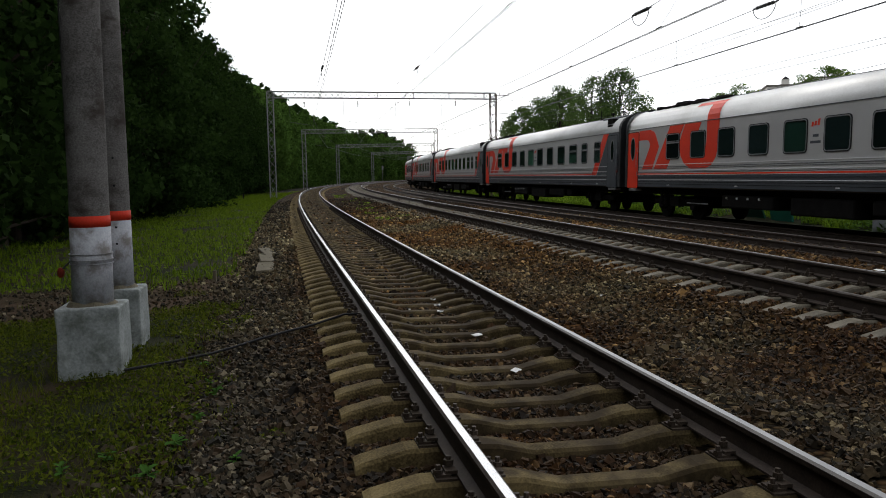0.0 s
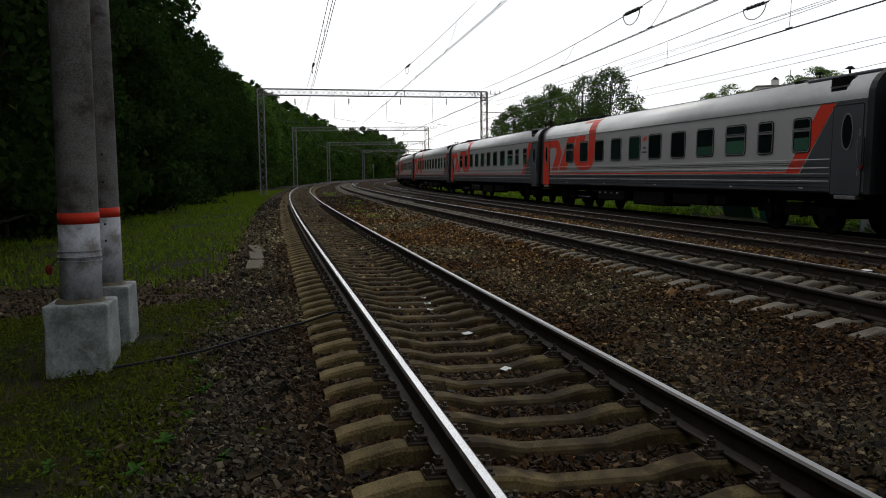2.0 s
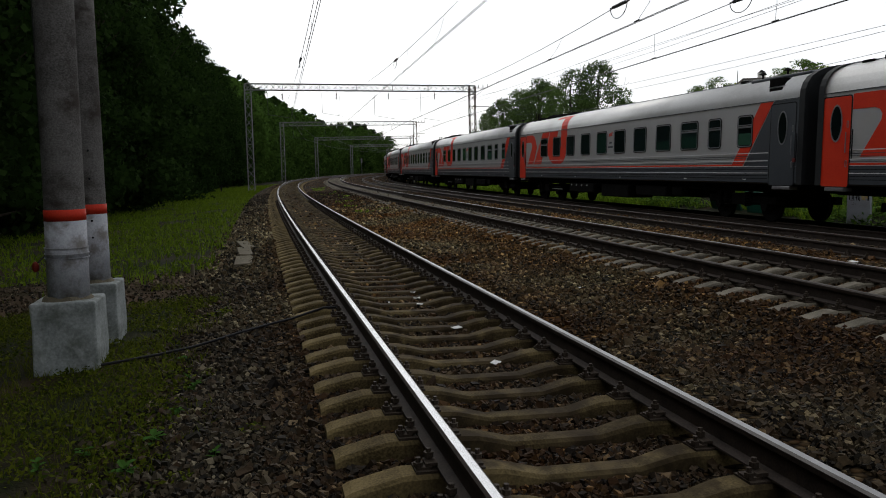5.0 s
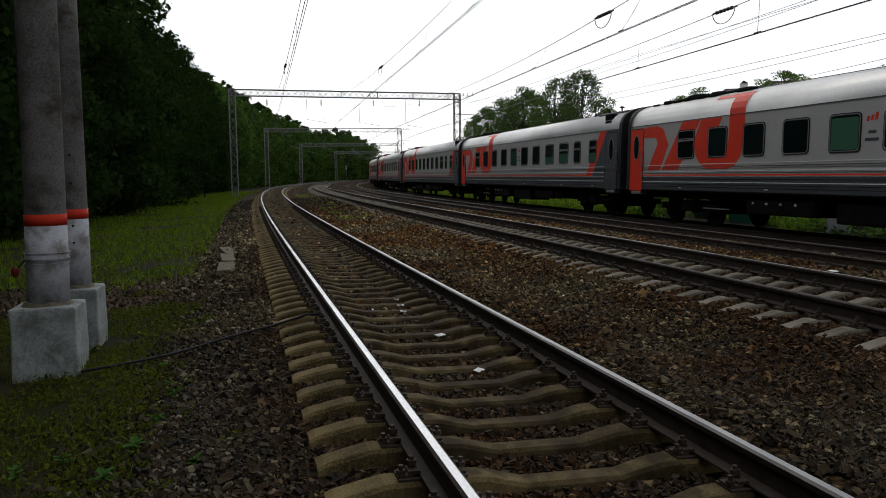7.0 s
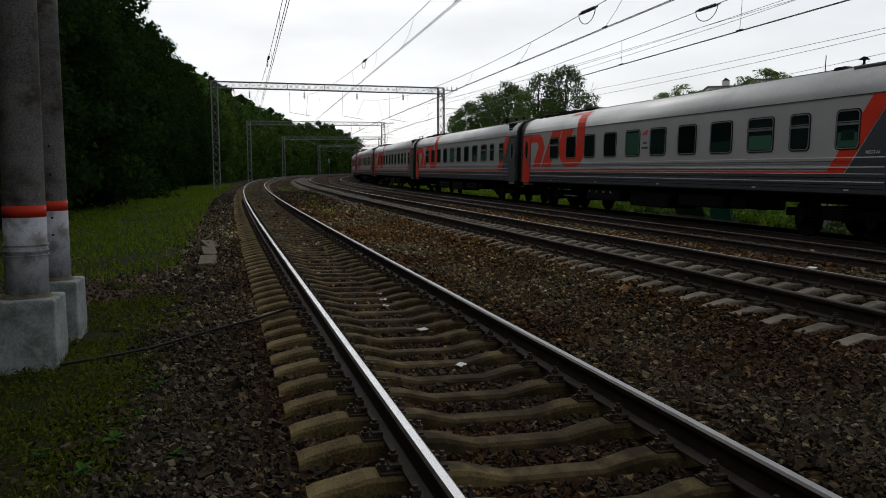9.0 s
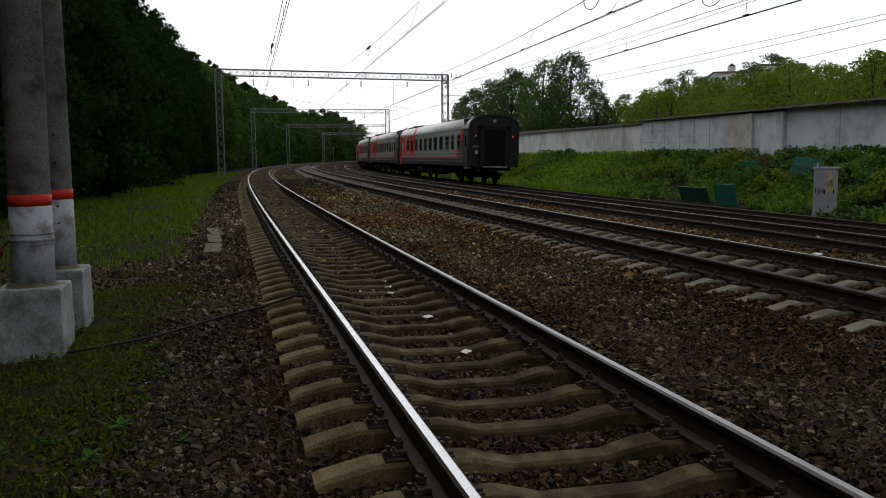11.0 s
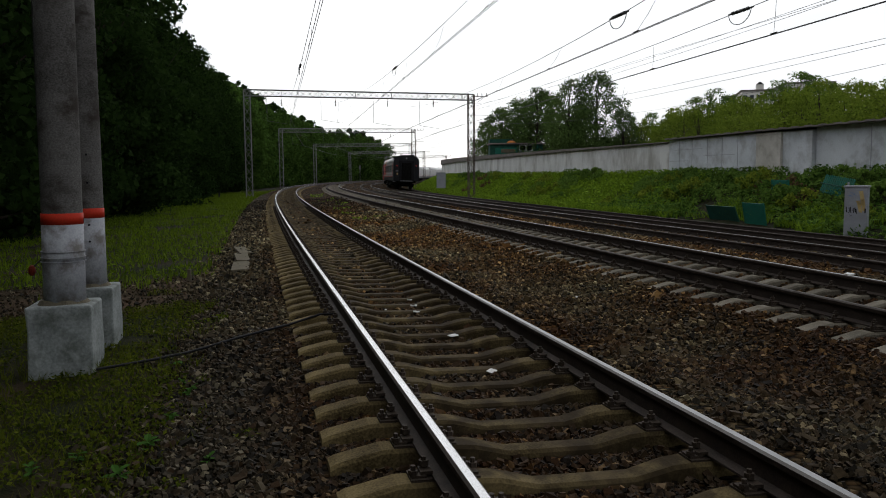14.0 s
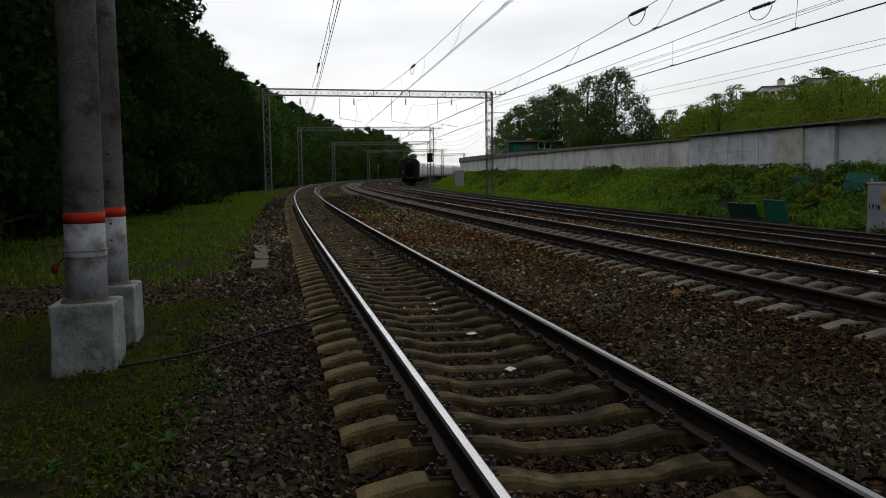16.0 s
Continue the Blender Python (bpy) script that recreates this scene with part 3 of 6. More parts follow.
def build_tracks():
    sm = [sleeper_mesh(), None]
    sm[1] = sm[0].copy()
    sm.append(sm[0].copy())
    sm[2].materials.append(MAT["sleeper_pale"])
    sm[0].materials.append(MAT["concrete_sleeper"])
    sm[1].materials.append(MAT["sleeper_dark"])
    fm = fastening_mesh()
    fm.materials.append(MAT["iron"])
    rnd = random.Random(4)
    for k, (off, z, cant) in enumerate(TRACKS):
        track = thing("track", ["railway track on pale concrete sleepers, polished rail tops", "railway track with concrete sleepers half sunk in ballast",
                                "railway track with dark dirty sleepers", "railway track carrying the passenger train, dark sleepers"][k], "railway track", "parallel tracks", "structure")
        for side in (-1, 1):
            build_rail(track, off, z, cant, side)
        s_lo, s_hi, s_fast = [(2.2, 140, 42), (5, 140, 42), (8, 110, 30), (8, 110, 0)][k]
        first = FIRST[k]
        n0 = math.ceil((s_lo - first) / PITCH)
        n1 = int((s_hi - first) / PITCH)
        for i in range(n0, n1):
            s = first + i * PITCH
            slp = new("sleeper", sm[(0, 2, 1, 1)[k]])
            slp.parent = track
            slp.matrix_world = along(s + rnd.uniform(-0.012, 0.012), off, z - 0.222 + rnd.uniform(-0.006, 0.004), -cant) @ Matrix.Rotation(rnd.uniform(-0.01, 0.01), 4, "Z")
            if s < s_fast:
                for side in (-1, 1):
                    f = new("fastening", fm)
                    f.parent = slp
                    f.matrix_local = Matrix.Translation((0, -side * GAUGE / 2, 0.027))


# ---- overhead line ----
SUPPORTS = [74.8, 127.0, 175.4, 223.4, 272.0]
MAST_L, MAST_R = -3.3, 17.0


def lattice(bm, p0, p1, w, d, bay, r=0.03, side=None):
    """A four-cornered lattice beam from p0 to p1; w across, d deep."""
    p0, p1 = Vector(p0), Vector(p1)
    ax = (p1 - p0).normalized()
    u = side if side is not None else ax.cross(Vector((0, 0, 1)))
    u = Vector(u).normalized()
    v = ax.cross(u).normalized()
    L = (p1 - p0).length
    n = max(2, round(L / bay))
    cs = [(u * (a * w / 2) + v * (b * d / 2)) for a, b in ((-1, -1), (1, -1), (1, 1), (-1, 1))]
    for c in cs:
        add_rod(bm, p0 + c, p1 + c, r, 4)
    for i in range(n):
        a, b = p0 + ax * (L * i / n), p0 + ax * (L * (i + 1) / n)
        for q in range(4):
            c1, c2 = cs[q], cs[(q + 1) % 4]
            if i % 2:
                c1, c2 = c2, c1
            add_rod(bm, a + c1, b + c2, r * 0.6, 4)
            if i % 6 == 0:
                add_rod(bm, a + c1, a + c2, r * 0.6, 4)
    return bm


def build_gantry(s, top, lift):
    a, b = at(s, MAST_L), at(s, MAST_R)
    g = thing("gantry", "steel lattice portal spanning all four tracks", "gantry", "line portals", m=Matrix.Translation((a.x, a.y, -0.5)))
    across = (b - a).normalized()
    inv = g.matrix_world.inverted()

    def put(name, bm, material, label=""):
        bm.transform(inv)
        return part(name, bm, material, g, label)
    put("mast", lattice(bmesh.new(), (a.x, a.y, -0.75), (a.x, a.y, top + lift + 0.1), 0.55, 0.55, 0.75, 0.042, across), MAT["galvanised"])
    put("mast", lattice(bmesh.new(), (b.x, b.y, -0.95), (b.x, b.y, top + 0.1), 0.55, 0.55, 0.75, 0.045, across), MAT["mast_rust"], "rust-stained lattice mast")
    put("footing", add_box(bmesh.new(), a.x - 0.4, a.x + 0.4, a.y - 0.4, a.y + 0.4, -1.0, -0.5, 0.03), MAT["block_concrete"])
    put("footing", add_box(bmesh.new(), b.x - 0.4, b.x + 0.4, b.y - 0.4, b.y + 0.4, -1.2, -0.75, 0.03), MAT["block_concrete"])
    e0, e1 = a - across * 0.25, b + across * 0.25
    put("crossbeam", lattice(bmesh.new(), (e0.x, e0.y, top + lift - 0.12), (e1.x, e1.y, top - 0.12), 0.42, 0.55, 0.55, 0.045, None), MAT["galvanised"])
    arm = bmesh.new()
    for zz in (top - 0.05, top - 1.75):
        add_rod(arm, (b.x, b.y, zz), (*(b + across * 1.6).xy, zz), 0.035, 6)
    add_rod(arm, (b.x, b.y, top - 1.0), (*(b + across * 1.3).xy, top - 0.1), 0.025, 6)
    put("side_arm", arm, MAT["mast_rust"])
    for d in (0.6, 1.05, 1.5):
        p = b + across * d
        put("insulator", rod((p.x, p.y, top - 0.05), (p.x, p.y, top + 0.3), 0.05, 8, 0.03), MAT["insulator"])
    for off, z, cant in TRACKS:
        p = at(s, off - 0.3)
        ins = bmesh.new()
        add_rod(ins, (p.x, p.y, top - 0.35), (p.x, p.y, top - 0.55), 0.015, 5)
        for i in range(4):
            zz = top - 0.55 - i * 0.13
            add_rod(ins, (p.x, p.y, zz), (p.x, p.y, zz - 0.09), 0.11, 10, 0.04)
        put("insulator", ins, MAT["insulator"])
        st = bmesh.new()
        q = at(s, off + 0.25)
        w = at(s, off - 1.6)
        add_rod(st, (w.x, w.y, top - 0.4), (w.x, w.y, z + 6.35), 0.02, 5)
        add_rod(st, (w.x, w.y, z + 6.35), (q.x, q.y, z + 6.05), 0.022, 5)
        put("steady_arm", st, MAT["wire"])
    return g


# each track's contact line and messenger: height, sag, stagger at the near and at the first far support
LINE = [((6.02, 0.0, -0.29, 0.36), (7.71, 0.94, -0.05, 0.15)), ((5.78, 0.0, -0.87, 0.73), (7.94, 1.19, 0.16, -0.01)),
        ((5.53, 0.0, -1.31, 0.82), (7.82, 1.63, -0.22, 0.31)), ((5.84, 0.0, -1.02, 0.39), (7.40, 0.71, -0.87, 0.16))]


def build_wires():
    sup = [-50.0, 7.0] + SUPPORTS + [350.0]
    for k, (off, z, cant) in enumerate(TRACKS):
        t = thing("catenary", "thin dark overhead contact line with droppers", "overhead line", "overhead lines", "structure")

        def point(row, i, u):
            hz, sag, near, far = row

            def zig(j):
                return off + (near if j == 1 else far if j == 2 else (0.1 if j % 2 else 0.25))
            p = at(sup[i], zig(i)).lerp(at(sup[i + 1], zig(i + 1)), u)
            return p + Vector((0, 0, z + hz - sag * 4 * u * (1 - u)))
        for name, row, aside, r in (("contact_wire", LINE[k][0], 0.0, 0.014), ("contact_wire", LINE[k][0], 0.07, 0.014), ("messenger_wire", LINE[k][1], 0.0, 0.015)):
            pts = [point(row, i, j / 16) + Vector((aside, 0, 0)) for i in range(len(sup) - 1) for j in range(16)]
            cu = bpy.data.curves.new(name, "CURVE")
            cu.dimensions, cu.bevel_depth, cu.bevel_resolution = "3D", r * 0.8, 1
            sp = cu.splines.new("POLY")
            sp.points.add(len(pts) - 1)
            for q, p in zip(sp.points, pts):
                q.co = (*p, 1)
            cu.materials.append(MAT["wire"])
            ob = new(name, cu)
            ob.parent = t
        bm = bmesh.new()
        for i in range(len(sup) - 3):
            for u in (0.12, 0.22, 0.34, 0.46, 0.58, 0.7, 0.88):
                lo, hi = point(LINE[k][0], i, u), point(LINE[k][1], i, u)
                bend = lo.lerp(hi, 0.45) + Vector((0.05, 0.09, 0))
                add_rod(bm, lo, bend, 0.007, 4)
                add_rod(bm, bend, hi, 0.007, 4)
                m = (point(LINE[k][0], i, u + 0.004) - lo).normalized()
                add_rod(bm, lo - m * 0.16 + Vector((0, 0, 0.02)), lo + m * 0.16 + Vector((0, 0, 0.02)), 0.022, 5)
        part("dropper", bm, MAT["wire"], t)


for _sup, _top, _lift in zip(SUPPORTS, (8.70, 8.40, 8.0, 7.7, 7.6), (0.22, 0.1, 0, 0, 0)):
    build_gantry(_sup, _top, _lift)
build_wires()


# ---- the twin concrete poles by the camera ----
def build_pole(x, y, r, lean, side, label, clamp):
    p = thing("concrete_pole", label, "pole", "line poles", m=Matrix.Translation((x, y, -0.40)) @ Matrix.Rotation(0.21, 4, "Z"))
    bx = box(-0.285, 0.285, -0.285, 0.285, -0.1, 0.62, 0.02)
    bmesh.ops.subdivide_edges(bx, edges=list(bx.edges), cuts=2, use_grid_fill=True)
    for v in bx.verts:
        v.co += Vector((0.016 * noise.noise(v.co * 6), 0.016 * noise.noise(v.co * 6 + Vector((7, 0, 0))), 0.014 * noise.noise(v.co * 5)))
    part("plinth", bx, MAT["block_concrete"], p, "chipped whitewashed concrete plinth")
    cap = bmesh.new()
    bmesh.ops.create_cone(cap, cap_ends=True, segments=24, radius1=r * 1.22, radius2=r * 1.02, depth=0.05, matrix=Matrix.Translation((0, 0, 0.635)))
    for v in cap.verts:
        v.co += Vector((0.03 * noise.noise(v.co * 9), 0.03 * noise.noise(v.co * 9 + Vector((3, 0, 0))), 0.01 * noise.noise(v.co * 12)))
    part("mortar", cap, MAT["stone_grey"], p, "crumbling mortar collar")

    def shaft(z0, z1, grow=0.0):
        top = 9.0
        rr = [r * (1 - 0.2 * z / top) + grow for z in (z0, z1)]
        q = [Vector((lean[0] * z, lean[1] * z, z)) for z in (z0, z1)]
        bm = bmesh.new()
        n, k = 40, max(1, int((z1 - z0) / 0.5))
        rings = []
        for t in range(k + 1):
            c, q_r = q[0].lerp(q[1], t / k), rr[0] + (rr[1] - rr[0]) * t / k
            rings.append([bm.verts.new((c.x + q_r * math.cos(6.28319 * a / n), c.y + q_r * math.sin(6.28319 * a / n), c.z)) for a in range(n)])
        for a, b in zip(rings, rings[1:]):
            for w in range(n):
                bm.faces.new((a[w], a[(w + 1) % n], b[(w + 1) % n], b[w])).smooth = True
        bm.faces.new(rings[-1])
        bm.faces.new(rings[0][::-1])
        return bm
    part("shaft", shaft(0.60, 9.0), MAT["pole_concrete"], p, "weathered grey spun-concrete shaft")
    part("painted_foot", shaft(0.61, 1.375, 0.003), MAT["pole_paint"], p, "flaking pale grey paint")
    part("band", shaft(1.37, 1.475, 0.005), MAT["red_band"], p, "bright red painted ring")
    if clamp:
        part("strap", shaft(1.02, 1.11, 0.008), MAT["pole_paint"], p, "steel strap ring painted over")
        for z in (1.015, 1.055, 1.11):
            part("strap_edge", shaft(z, z + 0.008, 0.016), MAT["pole_paint"], p)
    else:
        for z in (1.12, 1.30, 1.75, 2.05):
            part("hole", rod((lean[0] * z + 0.06, -r * 1.0, z), (lean[0] * z + 0.06, -r * 0.9, z), 0.012, 8), MAT["black"], p, "dark drill hole")
    return p


build_pole(-3.45, 7.72, 0.187, (0.012, 0.0), 0, "thick grey concrete pole with a red ring on a pale plinth", True)
build_pole(-3.71, 8.92, 0.187, (0.004, 0.0), 0, "second concrete pole with a red ring, rust-spotted", False)


# ---- the train ----
CAR_PITCH, BODY = 24.54, 23.9
SPEED, GAP0 = 17.02, 31.70
PAINT = {
    "car_grey": grainy("car_grey", (0.39, 0.39, 0.385), (0.47, 0.47, 0.465), 0.8, 40, 0.30, 0.1, 0.03, 0.002, stains=(0.38, 0.37, 0.35), stain_scale=0.7, stain_amount=0.35, spec=0.65),
    "car_dark": grainy("car_dark", (0.038, 0.045, 0.054), (0.060, 0.069, 0.080), 0.8, 40, 0.42, 0.1, 0.03, 0.002, spec=0.4),
    "car_roof": grainy("car_roof", (0.52, 0.52, 0.51), (0.66, 0.66, 0.65), 0.7, 30, 0.36, 0.45, 0.04, 0.003, stains=(0.34, 0.33, 0.31), stain_scale=0.5, stain_amount=0.45, stretch=(0.5, 1, 1)),
    "car_red": grainy("car_red", (0.60, 0.028, 0.008), (0.72, 0.045, 0.012), 1.2, 40, 0.45, 0.0, 0.03, 0.002, spec=0.2),
    "car_white": grainy("car_white", (0.62, 0.62, 0.62), (0.74, 0.74, 0.73), 2, 40, 0.45, 0.0, 0.0, spec=0.4),
    "under": grainy("under", (0.004, 0.004, 0.004), (0.012, 0.0115, 0.011), 4, 60, 0.9, 0.0, 0.3, 0.005, spec=0.04),
    "end_dark": grainy("end_dark", (0.012, 0.013, 0.014), (0.026, 0.028, 0.030), 2, 40, 0.6, 0.0, 0.05, 0.003),
    "rubber": grainy("rubber", (0.008, 0.008, 0.009), (0.018, 0.018, 0.02), 4, 60, 0.7, 0.0, 0.1, 0.005),
    "frame": grainy("frame", (0.22, 0.22, 0.23), (0.34, 0.34, 0.35), 6, 60, 0.35, 0.6, 0.0),
}


def glass_mat(name, c, blind, per):
    m, n, l, b = mat(name, 0.06, 0.0, 0.6)
    oi = n.new("ShaderNodeObjectInfo")
    ramp = n.new("ShaderNodeValToRGB")
    ramp.color_ramp.elements[0].position, ramp.color_ramp.elements[0].color = 0.2, (*c, 1)
    ramp.color_ramp.elements[1].position, ramp.color_ramp.elements[1].color = 0.9, (*blind, 1)
    l.new(oi.outputs["Random"], ramp.inputs[0])
    l.new(ramp.outputs[0], b.inputs["Base Color"])
    return m


PAINT["glass"] = glass_mat("window_glass", (0.005, 0.009, 0.010), (0.012, 0.022, 0.022), 0)
PAINT["blind"] = glass_mat("blind_behind_glass", (0.012, 0.035, 0.026), (0.05, 0.13, 0.085), 0)
_m, _n, _l, _b = mat("tail_lamp", 0.3)
_b.inputs["Base Color"].default_value = (0.6, 0.02, 0.02, 1)
_b.inputs["Emission Color"].default_value = (1.0, 0.03, 0.03, 1)
_b.inputs["Emission Strength"].default_value = 0.5
PAINT["tail"] = _m
PAINT["dull_lamp"] = grainy("dull_lamp", (0.12, 0.008, 0.008), (0.2, 0.012, 0.01), 8, 60, 0.3, bump=0.0, spec=0.5)

SIDE_Y = 1.55
ROOF = [(1.55, 3.38), (1.535, 3.56), (1.47, 3.74), (1.35, 3.90), (1.17, 4.02), (0.92, 4.12), (0.6, 4.19), (0.3, 4.22)]


def dx(d):
    return CAR_PITCH / 2 - d


def plate(bm, pts, y, t=0.006):
    """A flat shape on the car's side from points (metres behind the car's front, height)."""
    s = 1 if y > 0 else -1
    a = [bm.verts.new((dx(d), y + s * t, h)) for d, h in pts]
    f = bm.faces.new(a)
    ret = bmesh.ops.extrude_face_region(bm, geom=[f])
    bmesh.ops.translate(bm, vec=(0, -s * (t + 0.004), 0), verts=[v for v in ret["geom"] if isinstance(v, bmesh.types.BMVert)])
    bmesh.ops.recalc_face_normals(bm, faces=bm.faces)
    return bm


def round_rect(d0, d1, h0, h1, r):
    pts = []
    for cx, cz, a0 in ((d1 - r, h1 - r, 0), (d0 + r, h1 - r, 90), (d0 + r, h0 + r, 180), (d1 - r, h0 + r, 270)):
        for k in range(4):
            a = radians(a0 + k * 30)
            pts.append((cx + r * math.cos(a), cz + r * math.sin(a)))
    return pts


def ring_bm(outer, inner, y, t):
    bm = bmesh.new()
    s = 1 if y > 0 else -1
    n = len(outer)
    rows = [[bm.verts.new((dx(d), y + s * yy, h)) for d, h in pts] for pts, yy in ((outer, 0), (outer, t), (inner, t), (inner, 0))]
    for a, b in zip(rows, rows[1:]):
        for i in range(n):
            bm.faces.new((a[i], a[(i + 1) % n], b[(i + 1) % n], b[i]))
    bmesh.ops.recalc_face_normals(bm, faces=bm.faces)
    return bm


# windows: front edge, rear edge (metres behind the car's front), opening top light
WINDOWS = [(3.80, 4.73, 1), (5.58, 6.50, 0), (7.37, 8.28, 0), (9.12, 10.07, 0), (10.87, 11.83, 0), (12.60, 13.55, 0), (14.36, 15.32, 0), (16.15, 17.15, 0), (17.93, 18.95, 1), (19.66, 20.32, 1),
           (21.28, 21.96, 1)]


def body_outline():
    right = [(1.48, 1.10), (1.55, 1.16), (1.55, 3.38)] + ROOF[1:]
    return right + [(-y, z) for y, z in reversed(right)]


def strip_bm(d0, d1, h0, h1, y, t=0.008):
    bm = bmesh.new()
    s = 1 if y > 0 else -1
    add_box(bm, dx(d1), dx(d0), min(y, y + s * t), max(y, y + s * t), h0, h1)
    return bm


def roof_patch(d0, d1, i0, i1, grow=0.006):
    """A painted patch that follows the curve of the roof."""
    verts, faces = [], []
    pts = ROOF[i0:i1 + 1]
    for d in (d0, d1):
        for y, z in pts:
            verts.append((dx(d), y + grow, z + grow * 0.6))
    n = len(pts)
    for i in range(n - 1):
        faces.append((i, i + 1, n + i + 1, n + i))
    bm = bmesh.new()
    vs = [bm.verts.new(v) for v in verts]
    for f in faces:
        bm.faces.new([vs[q] for q in f])
    return bm


def build_bogie(car, x):
    b = part("bogie", box(x - 1.75, x + 1.75, 0.86, 1.10, 0.50, 0.72, 0.04), PAINT["under"], car, "black riveted bogie with coil springs")
    bm = bmesh.new()
    add_box(bm, x - 1.75, x + 1.75, -1.10, -0.86, 0.50, 0.72)
    add_box(bm, x - 0.35, x + 0.35, -1.15, 1.15, 0.45, 0.80)
    add_box(bm, x - 1.6, x - 1.35, -1.0, 1.0, 0.5, 0.65)
    add_box(bm, x + 1.35, x + 1.6, -1.0, 1.0, 0.5, 0.65)
    part("bogie_frame", bm, PAINT["under"], b)
    for wx in (-1.2, 1.2):
        for sy in (-1, 1):
            bm = bmesh.new()
            y = sy * 0.79
            add_rod(bm, (x + wx, y - 0.065, 0.475), (x + wx, y + 0.065, 0.475), 0.475, 28)
            add_rod(bm, (x + wx, y + sy * 0.06, 0.475), (x + wx, y + sy * 0.30, 0.475), 0.16, 14)
            part("wheel", bm, PAINT["under"], b)
        part("axle", rod((x + wx, -0.8, 0.475), (x + wx, 0.8, 0.475), 0.08, 10), PAINT["under"], b)
    for wx in (-0.55, 0.55):
        bm = bmesh.new()
        last = None
        for k in range(49):
            a = k * math.pi / 4
            ring = Vector((x + wx + 0.11 * math.cos(a), 1.16 + 0.11 * math.sin(a), 0.42 + k * 0.0095))
            if last is not None:
                add_rod(bm, last, ring, 0.02, 4)
            last = ring
        bmesh.ops.remove_doubles(bm, verts=bm.verts, dist=0.012)
        part("coil_spring", bm, PAINT["under"], b)
    part("damper", rod((x + 0.9, 1.22, 0.45), (x + 0.9, 1.22, 0.98), 0.05, 10), PAINT["under"], b)
    return b


